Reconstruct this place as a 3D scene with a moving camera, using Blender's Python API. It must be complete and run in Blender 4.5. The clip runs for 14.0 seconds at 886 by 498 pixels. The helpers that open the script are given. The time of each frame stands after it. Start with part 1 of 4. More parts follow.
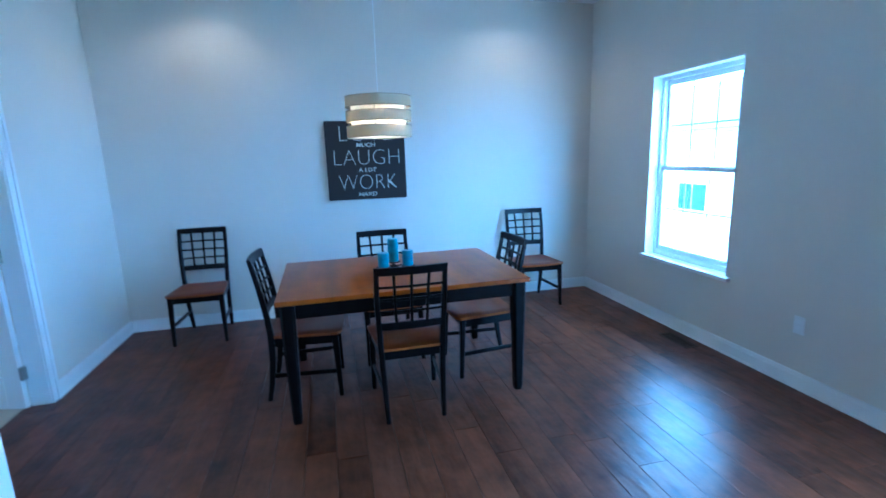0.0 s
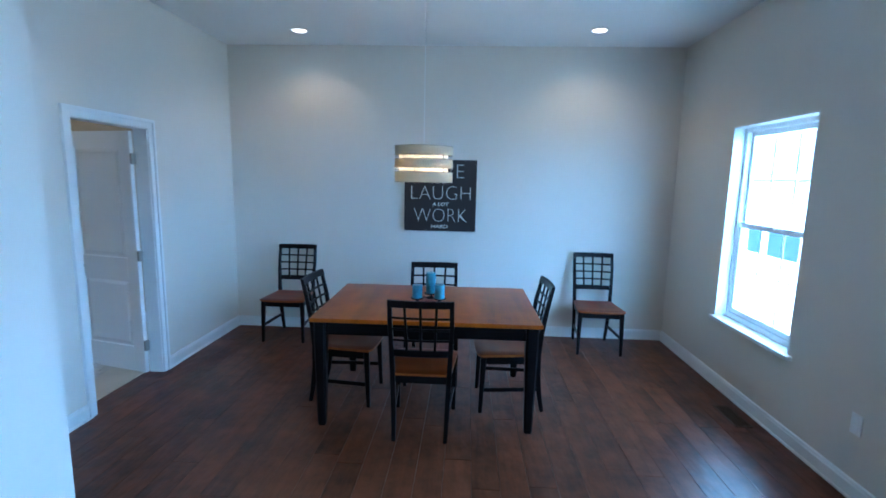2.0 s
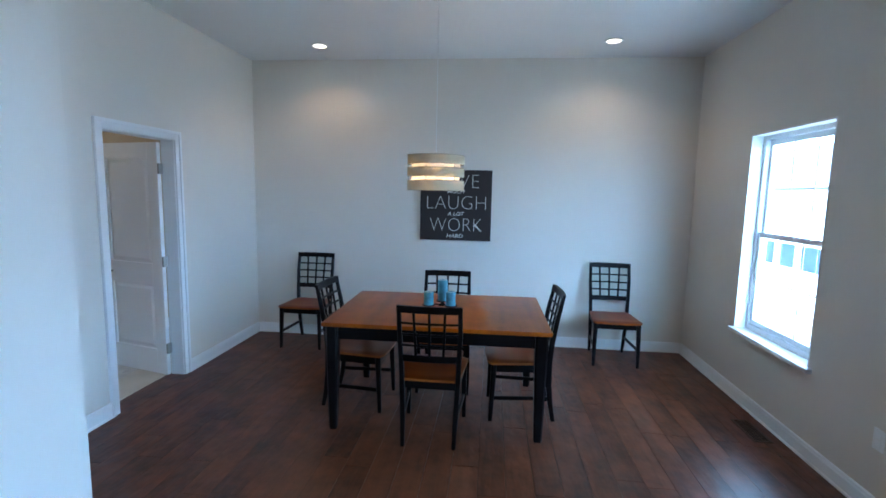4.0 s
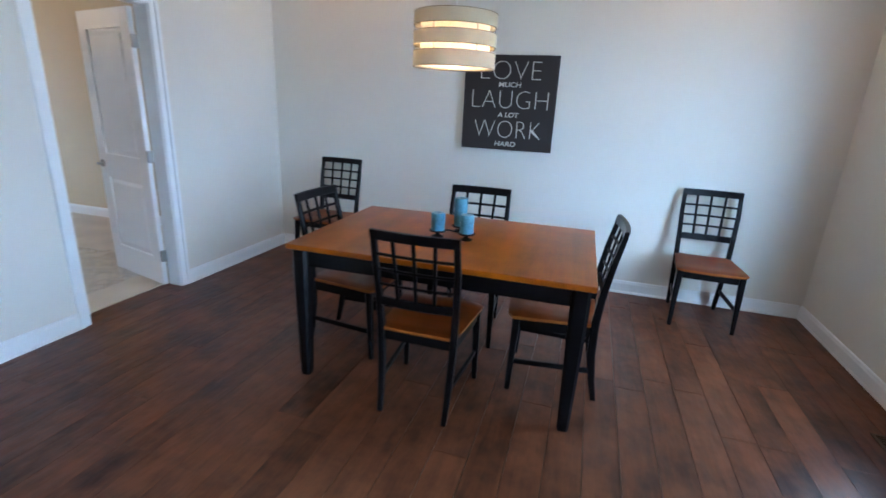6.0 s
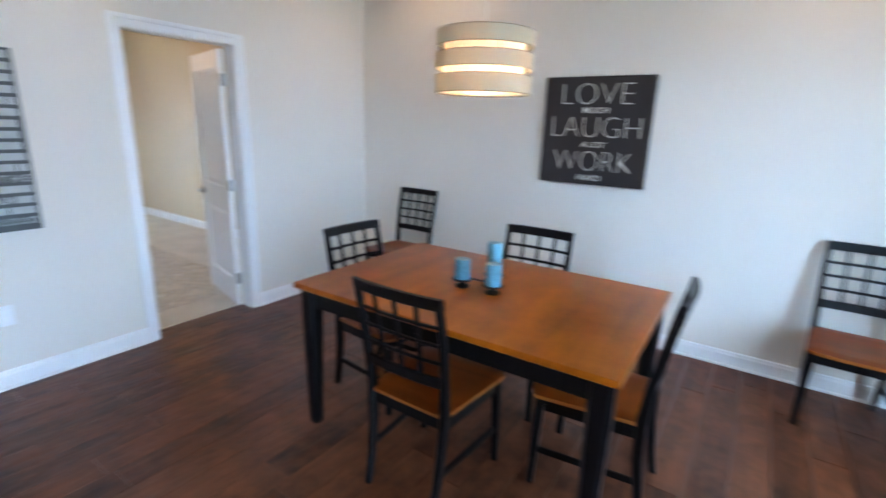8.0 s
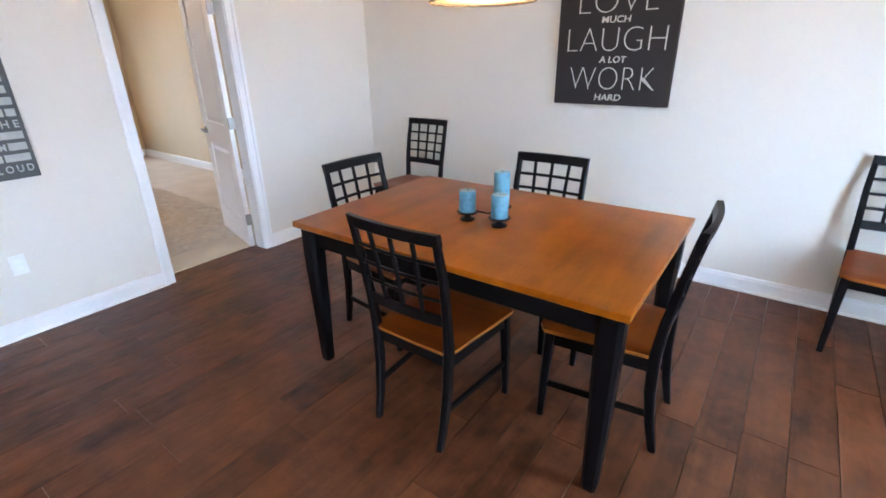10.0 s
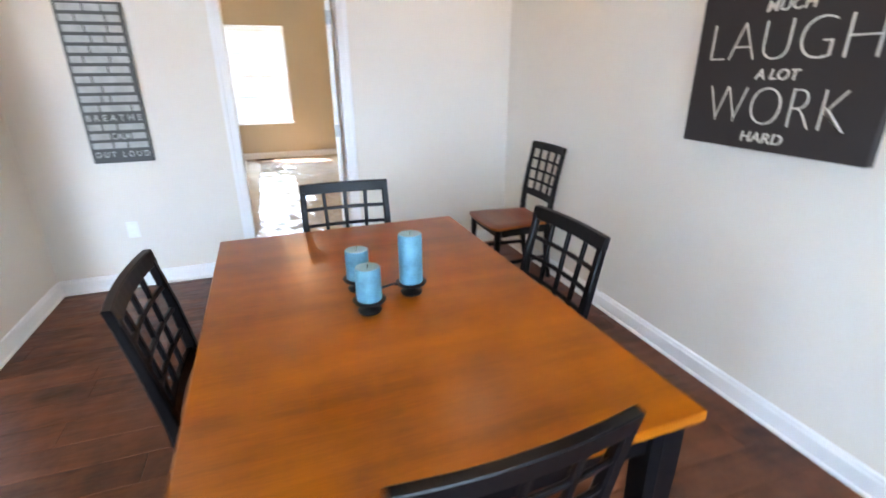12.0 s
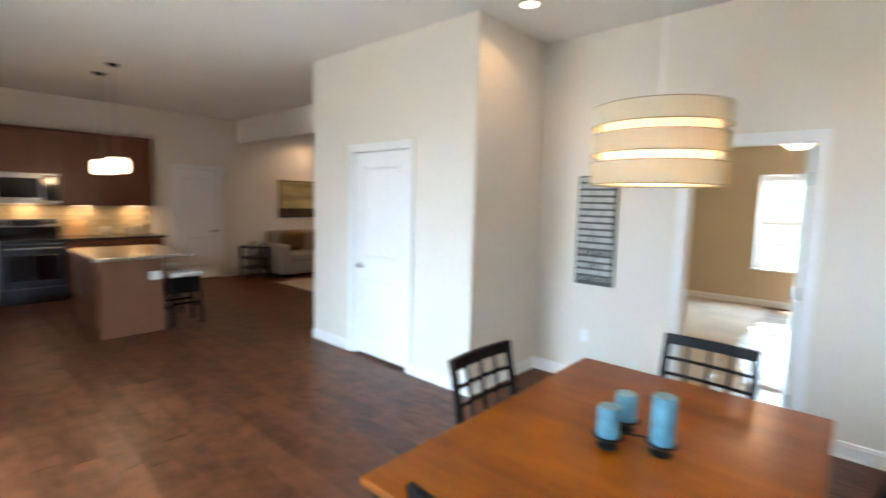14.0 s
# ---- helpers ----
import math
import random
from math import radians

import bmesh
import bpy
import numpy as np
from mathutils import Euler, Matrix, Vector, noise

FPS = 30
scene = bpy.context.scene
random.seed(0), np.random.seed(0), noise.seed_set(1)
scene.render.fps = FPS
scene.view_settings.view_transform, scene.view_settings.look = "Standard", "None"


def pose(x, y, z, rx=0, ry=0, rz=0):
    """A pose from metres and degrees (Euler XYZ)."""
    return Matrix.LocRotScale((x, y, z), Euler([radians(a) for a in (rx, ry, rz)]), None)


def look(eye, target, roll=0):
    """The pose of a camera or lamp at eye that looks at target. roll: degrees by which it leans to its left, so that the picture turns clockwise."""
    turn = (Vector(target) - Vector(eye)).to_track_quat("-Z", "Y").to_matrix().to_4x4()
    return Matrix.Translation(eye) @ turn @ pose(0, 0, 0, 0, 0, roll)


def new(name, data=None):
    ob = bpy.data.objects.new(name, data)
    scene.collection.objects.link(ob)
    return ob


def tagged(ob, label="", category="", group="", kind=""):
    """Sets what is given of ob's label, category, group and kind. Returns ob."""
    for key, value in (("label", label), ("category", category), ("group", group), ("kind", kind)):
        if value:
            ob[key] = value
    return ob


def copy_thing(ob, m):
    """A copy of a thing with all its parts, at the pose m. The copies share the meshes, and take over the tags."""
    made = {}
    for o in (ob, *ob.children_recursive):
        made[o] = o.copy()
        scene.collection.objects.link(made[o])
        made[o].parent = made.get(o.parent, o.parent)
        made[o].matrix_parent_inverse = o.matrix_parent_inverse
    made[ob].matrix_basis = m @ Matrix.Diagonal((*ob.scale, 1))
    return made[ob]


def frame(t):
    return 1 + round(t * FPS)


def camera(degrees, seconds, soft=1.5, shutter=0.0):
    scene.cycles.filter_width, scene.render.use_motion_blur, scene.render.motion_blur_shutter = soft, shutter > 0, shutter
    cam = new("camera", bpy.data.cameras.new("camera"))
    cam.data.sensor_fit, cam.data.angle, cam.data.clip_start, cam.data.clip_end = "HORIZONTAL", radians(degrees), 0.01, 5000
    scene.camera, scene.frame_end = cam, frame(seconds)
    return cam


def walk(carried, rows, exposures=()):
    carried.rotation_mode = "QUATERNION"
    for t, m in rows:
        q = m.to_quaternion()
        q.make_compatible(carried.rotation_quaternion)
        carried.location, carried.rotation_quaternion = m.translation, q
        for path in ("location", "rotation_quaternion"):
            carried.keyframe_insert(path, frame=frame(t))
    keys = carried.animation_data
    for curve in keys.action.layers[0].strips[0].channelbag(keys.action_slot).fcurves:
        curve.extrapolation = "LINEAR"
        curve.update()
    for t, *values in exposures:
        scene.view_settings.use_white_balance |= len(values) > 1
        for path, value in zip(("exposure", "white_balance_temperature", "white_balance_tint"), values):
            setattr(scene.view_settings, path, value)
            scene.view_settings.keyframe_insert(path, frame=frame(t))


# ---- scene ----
cam = camera(86.7, 14.0, soft=1.6, shutter=0.5)
PATH = [
    (0, (0.765, 0.854, 1.556), (1.22, 2.762, 1.166), -1.8),
    (0.5, (0.768, 0.864, 1.572), (1.282, 2.746, 1.134), 2.6),
    (1, (1.004, 0.808, 1.592), (1.187, 2.776, 1.291), -1.1),
    (1.5, (1.293, 0.736, 1.626), (1.312, 2.712, 1.319), -2.8),
    (2, (1.455, 0.555, 1.71), (1.355, 2.53, 1.416), 1.2),
    (2.2, (1.501, 0.516, 1.726), (1.313, 2.5, 1.553), 0.7),
    (4.5, (1.552, 0.517, 1.636), (1.351, 2.482, 1.323), 1.1),
    (5, (1.56, 0.679, 1.586), (1.355, 2.605, 1.089), 0.5),
    (5.5, (1.703, 1.1, 1.538), (1.277, 2.982, 1.011), 2.3),
    (6, (1.861, 1.533, 1.503), (1.318, 3.366, 0.914), 2.8),
    (6.5, (2.076, 1.943, 1.522), (1.628, 3.803, 0.942), 0.9),
    (7, (2.388, 2.175, 1.56), (2.25, 4.095, 1.014), 2.2),
    (7.5, (2.336, 2.21, 1.539), (1.738, 4.047, 1.021), 1.2),
    (8, (2.233, 2.119, 1.543), (1.156, 3.726, 1.034), 1.9),
    (8.2, (2.183, 2.137, 1.541), (0.97, 3.643, 1.03), 1.8),
    (10.3, (2.275, 2.326, 1.477), (1.179, 3.793, 0.671), -1.4),
    (10.5, (2.32, 2.487, 1.446), (1.074, 3.841, 0.661), -1.2),
    (11, (2.434, 2.866, 1.424), (1.209, 4.228, 0.619), 0.9),
    (11.5, (2.469, 3.33, 1.444), (1.087, 4.486, 0.577), 0.6),
    (12, (2.537, 3.789, 1.468), (0.776, 4.411, 0.753), -0.4),
    (12.5, (2.538, 4.281, 1.468), (0.693, 4.652, 0.791), 4.1),
    (13, (2.607, 4.661, 1.565), (0.656, 4.446, 1.181), 3.6),
    (13.5, (2.732, 4.692, 1.623), (0.891, 3.941, 1.406), 1.1),
    (14, (2.809, 4.612, 1.618), (1.336, 3.275, 1.411), 1.4),
]
EXPOSURES = [
    (0.0, 2.52, 4200, 5),
    (1.0, 2.24, 4500, 7),
    (2.2, 2.26, 4950, 10),
    (5.0, 2.18, 6000, 19),
    (7.0, 2.95, 6550, 23),
    (8.2, 2.75, 6850, 25),
    (10.5, 3.12, 7850, 32),
    (11.2, 3.2, 7900, 31),
    (12.5, 3.06, 8000, 28),
    (13.4, 3.14, 8100, 26),
    (14.0, 2.92, 8200, 23),
]
walk(cam, [(t, look(eye, target, roll)) for t, eye, target, roll in PATH], EXPOSURES)

# ---- world, sun, large lights ----
world = bpy.data.worlds.new("world")
scene.world = world
world.use_nodes = True
wn = world.node_tree
sky = wn.nodes.new("ShaderNodeTexSky")
sky.sky_type = "NISHITA"
sky.sun_disc = False
sky.sun_elevation = radians(63)
sky.sun_rotation = radians(226)
wn.links.new(sky.outputs["Color"], wn.nodes["Background"].inputs["Color"])
wn.nodes["Background"].inputs["Strength"].default_value = 0.15


def lamp(name, kind, m, energy, colour, size=0.1, size_y=None, angle=None, blend=0.6):
    data = bpy.data.lights.new(name, kind)
    data.energy, data.color = energy, colour
    if kind == "AREA":
        data.shape, data.size, data.size_y = "RECTANGLE", size, size_y or size
    elif kind == "SUN":
        data.angle = radians(size)
    else:
        data.shadow_soft_size = size
    if kind == "SPOT":
        data.spot_size, data.spot_blend = radians(angle), blend
    ob = new(name, data)
    ob.matrix_world = m
    return ob


lamp("sun", "SUN", look((0, 0, 10), (2.9, 2.7, 2.2)), 4.5, (1.0, 0.95, 0.87), size=0.5)
# added fill lamp for the living room, whose end wall has no window
lamp("living_daylight", "AREA", look((-6.20, -2.6, 1.5), (0, -2.6, 1.2)), 0.7, (0.82, 0.9, 1.0), 1.6, 1.4)
WARM = (1.0, 0.76, 0.50)

# ---- materials ----


def nodes_of(name):
    m = bpy.data.materials.new(name)
    m.use_nodes = True
    t = m.node_tree
    return m, t, t.nodes["Principled BSDF"], t.nodes.new, t.links.new


def sock(b, **kw):
    names = {"rough": "Roughness", "metal": "Metallic", "spec": "Specular IOR Level", "coat": "Coat Weight", "coat_rough": "Coat Roughness",
             "trans": "Transmission Weight", "sub": "Subsurface Weight", "sheen": "Sheen Weight", "emit": "Emission Strength"}
    for k, v in kw.items():
        b.inputs[names[k]].default_value = v


def mottled(name, rgb, rough=0.6, var=0.06, scale=2.0, grain=60.0, bump=0.05, metal=0.0, spec=0.5, coat=0.0, piece=0.0, stretch=(1, 1, 1)):
    """A surface of one colour with slow drifts, fine grain and relief; piece: how far single pieces differ."""
    m, t, b, node, link = nodes_of(name)
    sock(b, metal=metal, spec=spec, coat=coat)
    co = node("ShaderNodeTexCoord")
    mp = node("ShaderNodeMapping")
    mp.inputs["Scale"].default_value = stretch
    link(co.outputs["Object"], mp.inputs["Vector"])
    slow, fine = node("ShaderNodeTexNoise"), node("ShaderNodeTexNoise")
    slow.inputs["Scale"].default_value, fine.inputs["Scale"].default_value = scale, grain
    slow.inputs["Detail"].default_value = 4
    fine.inputs["Detail"].default_value = 3
    link(mp.outputs["Vector"], slow.inputs["Vector"])
    link(mp.outputs["Vector"], fine.inputs["Vector"])
    ramp = node("ShaderNodeValToRGB")
    lo = [max(0, c * (1 - 1.6 * var)) for c in rgb]
    hi = [min(1, c * (1 + 1.6 * var)) for c in rgb]
    ramp.color_ramp.elements[0].color, ramp.color_ramp.elements[1].color = (*lo, 1), (*hi, 1)
    ramp.color_ramp.elements[0].position, ramp.color_ramp.elements[1].position = 0.25, 0.75
    add = node("ShaderNodeMath")
    add.operation = "MULTIPLY_ADD"
    link(fine.outputs["Fac"], add.inputs[0])
    add.inputs[1].default_value = 0.25
    link(slow.outputs["Fac"], add.inputs[2])
    sub = node("ShaderNodeMath")
    sub.operation = "SUBTRACT"
    link(add.outputs[0], sub.inputs[0])
    sub.inputs[1].default_value = 0.125
    last = sub
    if piece:
        info = node("ShaderNodeObjectInfo")
        pa = node("ShaderNodeMath")
        pa.operation = "MULTIPLY_ADD"
        link(info.outputs["Random"], pa.inputs[0])
        pa.inputs[1].default_value = piece
        link(last.outputs[0], pa.inputs[2])
        last = pa
    link(last.outputs[0], ramp.inputs["Fac"])
    link(ramp.outputs["Color"], b.inputs["Base Color"])
    rr = node("ShaderNodeMapRange")
    rr.inputs["To Min"].default_value, rr.inputs["To Max"].default_value = max(0.02, rough - 0.08), min(1, rough + 0.08)
    link(slow.outputs["Fac"], rr.inputs["Value"])
    link(rr.outputs["Result"], b.inputs["Roughness"])
    if bump:
        bp = node("ShaderNodeBump")
        bp.inputs["Strength"].default_value, bp.inputs["Distance"].default_value = bump, 0.004
        link(fine.outputs["Fac"], bp.inputs["Height"])
        link(bp.outputs["Normal"], b.inputs["Normal"])
    return m


def wood(name, dark, light, rough, along="y", coat=0.0, piece=0.35, ring=9.0, bump=0.12, scraped=0.0, spec=0.5, sheen_var=0.1, streak=1.0, blotch=0.8):
    """Stained wood with grain along one axis; pieces differ in tone."""
    m, t, b, node, link = nodes_of(name)
    sock(b, coat=coat, coat_rough=0.12, spec=spec)
    co, info = node("ShaderNodeTexCoord"), node("ShaderNodeObjectInfo")
    off = node("ShaderNodeVectorMath")
    off.operation = "MULTIPLY_ADD"
    link(info.outputs["Random"], off.inputs[0])
    off.inputs[1].default_value = (17.0, 31.0, 9.0)
    link(co.outputs["Object"], off.inputs[2])
    mp = node("ShaderNodeMapping")
    mp.inputs["Scale"].default_value = {"x": (0.09, 1, 1), "y": (1, 0.09, 1), "z": (1, 1, 0.09)}[along]
    link(off.outputs[0], mp.inputs["Vector"])
    grain, fine, cloud = node("ShaderNodeTexNoise"), node("ShaderNodeTexNoise"), node("ShaderNodeTexNoise")
    grain.inputs["Scale"].default_value, grain.inputs["Detail"].default_value, grain.inputs["Distortion"].default_value = ring, 4, 0.5
    fine.inputs["Scale"].default_value, fine.inputs["Detail"].default_value = 140, 3
    cloud.inputs["Scale"].default_value, cloud.inputs["Detail"].default_value = 5.5, 8
    cloud.inputs["Roughness"].default_value = 0.62
    link(mp.outputs["Vector"], grain.inputs["Vector"])
    link(mp.outputs["Vector"], fine.inputs["Vector"])
    link(off.outputs[0], cloud.inputs["Vector"])
    mix = node("ShaderNodeMath")
    mix.operation = "MULTIPLY_ADD"
    link(fine.outputs["Fac"], mix.inputs[0])
    mix.inputs[1].default_value = 0.3 * streak
    soft = node("ShaderNodeMapRange")
    soft.inputs["To Min"].default_value, soft.inputs["To Max"].default_value = 0.5 - 0.5 * streak, 0.5 + 0.5 * streak
    link(grain.outputs["Fac"], soft.inputs["Value"])
    link(soft.outputs["Result"], mix.inputs[2])
    mx2 = node("ShaderNodeMath")
    mx2.operation = "MULTIPLY_ADD"
    link(cloud.outputs["Fac"], mx2.inputs[0])
    mx2.inputs[1].default_value = blotch
    link(mix.outputs[0], mx2.inputs[2])
    mx3 = node("ShaderNodeMath")
    mx3.operation = "MULTIPLY_ADD"
    link(info.outputs["Random"], mx3.inputs[0])
    mx3.inputs[1].default_value = piece
    link(mx2.outputs[0], mx3.inputs[2])
    fit = node("ShaderNodeMapRange")
    fit.inputs["From Min"].default_value, fit.inputs["From Max"].default_value = 0.42 + 0.2 * piece + 0.5 * (blotch - 0.8), 1.62 + 0.8 * piece + 0.5 * (blotch - 0.8)
    link(mx3.outputs[0], fit.inputs["Value"])
    ramp = node("ShaderNodeValToRGB")
    ramp.color_ramp.interpolation = "EASE"
    ramp.color_ramp.elements[0].color, ramp.color_ramp.elements[1].color = (*dark, 1), (*light, 1)
    link(fit.outputs["Result"], ramp.inputs["Fac"])
    link(ramp.outputs["Color"], b.inputs["Base Color"])
    rr = node("ShaderNodeMapRange")
    rr.inputs["To Min"].default_value, rr.inputs["To Max"].default_value = max(0.03, rough - sheen_var), rough + sheen_var
    link(grain.outputs["Fac"], rr.inputs["Value"])
    link(rr.outputs["Result"], b.inputs["Roughness"])
    bp = node("ShaderNodeBump")
    bp.inputs["Strength"].default_value, bp.inputs["Distance"].default_value = bump, 0.003
    link(mix.outputs[0], bp.inputs["Height"])
    if scraped:
        wide = node("ShaderNodeTexNoise")
        wide.inputs["Scale"].default_value, wide.inputs["Detail"].default_value = 14, 2
        mp2 = node("ShaderNodeMapping")
        mp2.inputs["Scale"].default_value = (1, 0.35, 1)
        link(off.outputs[0], mp2.inputs["Vector"])
        link(mp2.outputs["Vector"], wide.inputs["Vector"])
        b2 = node("ShaderNodeBump")
        b2.inputs["Strength"].default_value, b2.inputs["Distance"].default_value = scraped, 0.006
        link(wide.outputs["Fac"], b2.inputs["Height"])
        link(bp.outputs["Normal"], b2.inputs["Normal"])
        link(b2.outputs["Normal"], b.inputs["Normal"])
    else:
        link(bp.outputs["Normal"], b.inputs["Normal"])
    return m


def glowing(name, rgb, strength, base=(0.8, 0.75, 0.65)):
    m, t, b, node, link = nodes_of(name)
    b.inputs["Base Color"].default_value = (*base, 1)
    b.inputs["Emission Color"].default_value = (*rgb, 1)
    sock(b, emit=strength, rough=0.6)
    return m


def clear(name, tint=(1, 1, 1), gloss=0.06, rough=0.02, milky=0.0):
    """Thin clear sheet: mostly let through, a little mirrored; milky: how much of it scatters white."""
    m, t, b, node, link = nodes_of(name)
    tr, gl, mix = node("ShaderNodeBsdfTransparent"), node("ShaderNodeBsdfGlossy"), node("ShaderNodeMixShader")
    tr.inputs["Color"].default_value = (*tint, 1)
    gl.inputs["Roughness"].default_value = rough
    mix.inputs["Fac"].default_value = gloss
    link(tr.outputs[0], mix.inputs[1])
    link(gl.outputs[0], mix.inputs[2])
    last = mix
    if milky:
        facing, part_gloss = node("ShaderNodeLayerWeight"), node("ShaderNodeMapRange")
        facing.inputs["Blend"].default_value = 0.3
        part_gloss.inputs["To Min"].default_value, part_gloss.inputs["To Max"].default_value = 0.05, gloss
        link(facing.outputs["Facing"], part_gloss.inputs["Value"])
        link(part_gloss.outputs["Result"], mix.inputs["Fac"])
        co, nz, bp = node("ShaderNodeTexCoord"), node("ShaderNodeTexNoise"), node("ShaderNodeBump")
        nz.inputs["Scale"].default_value, nz.inputs["Detail"].default_value, nz.inputs["Distortion"].default_value = 7, 5, 2.0
        link(co.outputs["Object"], nz.inputs["Vector"])
        bp.inputs["Strength"].default_value, bp.inputs["Distance"].default_value = 0.7, 0.006
        link(nz.outputs["Fac"], bp.inputs["Height"])
        link(bp.outputs["Normal"], gl.inputs["Normal"])
        df, mx = node("ShaderNodeBsdfDiffuse"), node("ShaderNodeMixShader")
        df.inputs["Color"].default_value = (0.85, 0.87, 0.9, 1)
        folds = node("ShaderNodeMapRange")
        folds.inputs["From Min"].default_value, folds.inputs["From Max"].default_value = 0.40, 0.70
        folds.inputs["To Max"].default_value = milky
        link(nz.outputs["Fac"], folds.inputs["Value"])
        link(folds.outputs["Result"], mx.inputs["Fac"])
        link(mix.outputs[0], mx.inputs[1])
        link(df.outputs[0], mx.inputs[2])
        last = mx
    link(last.outputs[0], t.nodes["Material Output"].inputs["Surface"])
    return m


def cloth(name, rgb, through_light=0.35, weave=260.0):
    """Woven fabric that lets some light through."""
    m, t, b, node, link = nodes_of(name)
    sock(b, rough=0.9, spec=0.15)
    b.inputs["Base Color"].default_value = (*rgb, 1)
    co = node("ShaderNodeTexCoord")
    mp = node("ShaderNodeMapping")
    mp.inputs["Scale"].default_value = (1, 1, 3.0)
    nz, ramp, bp = node("ShaderNodeTexNoise"), node("ShaderNodeValToRGB"), node("ShaderNodeBump")
    nz.inputs["Scale"].default_value, nz.inputs["Detail"].default_value = weave, 3
    link(co.outputs["Object"], mp.inputs["Vector"])
    link(mp.outputs["Vector"], nz.inputs["Vector"])
    ramp.color_ramp.elements[0].color = (*[c * 0.8 for c in rgb], 1)
    ramp.color_ramp.elements[1].color = (*[min(1, c * 1.15) for c in rgb], 1)
    link(nz.outputs["Fac"], ramp.inputs["Fac"])
    link(ramp.outputs["Color"], b.inputs["Base Color"])
    bp.inputs["Strength"].default_value, bp.inputs["Distance"].default_value = 0.3, 0.001
    link(nz.outputs["Fac"], bp.inputs["Height"])
    link(bp.outputs["Normal"], b.inputs["Normal"])
    if through_light:
        tl, mix = node("ShaderNodeBsdfTranslucent"), node("ShaderNodeMixShader")
        link(ramp.outputs["Color"], tl.inputs["Color"])
        mix.inputs["Fac"].default_value = through_light
        link(b.outputs[0], mix.inputs[1])
        link(tl.outputs[0], mix.inputs[2])
        link(mix.outputs[0], t.nodes["Material Output"].inputs["Surface"])
    return m


WALL = mottled("wall_paint", (0.72, 0.668, 0.590), 0.55, 0.025, 0.7, 220, 0.06)
TAN = mottled("tan_wall_paint", (0.60, 0.48, 0.32), 0.6, 0.03, 0.7, 220, 0.06)
CEIL = mottled("ceiling_paint", (0.82, 0.81, 0.79), 0.85, 0.025, 0.8, 150, 0.15)
TRIM = mottled("white_trim_paint", (0.80, 0.80, 0.79), 0.32, 0.02, 1.5, 90, 0.02)
DOORW = mottled("white_door_paint", (0.79, 0.79, 0.78), 0.38, 0.02, 1.2, 120, 0.05)
VINYL = mottled("white_vinyl", (0.82, 0.83, 0.83), 0.3, 0.015, 2, 60, 0.0)
PLANK = wood("dark_walnut_floor", (0.0145, 0.0040, 0.0018), (0.185, 0.0560, 0.0232), 0.335, "y", 0.0, 0.30, 18, 0.12, 0.9, 0.27, 0.04, 0.75, 1.6)
GAP = mottled("floor_underlay", (0.006, 0.004, 0.003), 0.95, 0.1, 5, 80, 0.0, spec=0.02)
TOPWOOD = wood("honey_brown_tabletop", (0.120, 0.0215, 0.0011), (0.43, 0.104, 0.0046), 0.30, "y", 0.0, 0.1, 8, 0.0, 0.0, 0.22, 0.015)
SEATWOOD = wood("brown_seat_wood", (0.062, 0.0102, 0.0012), (0.275, 0.052, 0.0050), 0.32, "x", 0.0, 0.25, 8, 0.0, 0.0, 0.30, 0.025)
# highlight along the seat edge, held in a lighter wood colour
EDGEWOOD = wood("highlit_seat_edge", (0.20, 0.048, 0.007), (0.46, 0.135, 0.022), 0.36, "x", 0.0, 0.2, 8, 0.0, 0.0, 0.4, 0.03)
BLACK = mottled("black_lacquer", (0.0034, 0.0032, 0.0038), 0.34, 0.25, 6, 90, 0.03, spec=0.16)
IRON = mottled("black_iron", (0.015, 0.014, 0.014), 0.5, 0.3, 20, 200, 0.1, metal=0.6)
STEEL = mottled("brushed_nickel", (0.36, 0.35, 0.33), 0.42, 0.08, 8, 300, 0.03, metal=1.0)
CANVAS = mottled("dark_brown_canvas", (0.022, 0.016, 0.015), 0.75, 0.15, 3, 350, 0.15)
CREAM = mottled("cream_lettering", (0.62, 0.58, 0.52), 0.7, 0.06, 20, 200, 0.05)
SLATE = mottled("grey_green_board", (0.075, 0.085, 0.083), 0.7, 0.15, 4, 200, 0.1)
PALEGREY = mottled("pale_grey_lettering", (0.42, 0.43, 0.42), 0.7, 0.12, 14, 150, 0.05)
WAX = mottled("turquoise_wax", (0.065, 0.25, 0.33), 0.5, 0.22, 22, 120, 0.12, spec=0.4)
WAXTOP = mottled("pale_turquoise_wax", (0.20, 0.36, 0.40), 0.5, 0.12, 18, 120, 0.1)
LINEN = cloth("cream_linen", (0.74, 0.66, 0.50), 0.45)
RIMCLOTH = mottled("dark_beige_hem", (0.30, 0.23, 0.14), 0.85, 0.1, 30, 300, 0.1)
DIFFUSER = cloth("white_lamp_diffuser", (0.86, 0.80, 0.68), 0.6, 400)
CANGLOW = glowing("recessed_lamp_glow", (1.0, 0.86, 0.66), 1.0)
GLASS = clear("window_glass", (0.96, 0.98, 0.98), 0.05)
FILM = clear("plastic_film", (0.99, 0.99, 1.0), 0.5, 0.06, 0.25)
CARPET = mottled("beige_carpet", (0.62, 0.55, 0.45), 0.95, 0.06, 3, 240, 0.5, spec=0.1)
CABWOOD = wood("reddish_brown_cabinet", (0.095, 0.024, 0.0075), (0.175, 0.049, 0.016), 0.4, "z", 0.1, 0.12, 7, 0.05)
ISLWOOD = wood("light_brown_island_panel", (0.135, 0.048, 0.023), (0.195, 0.072, 0.035), 0.45, "z", 0.05, 0.1, 6, 0.05)
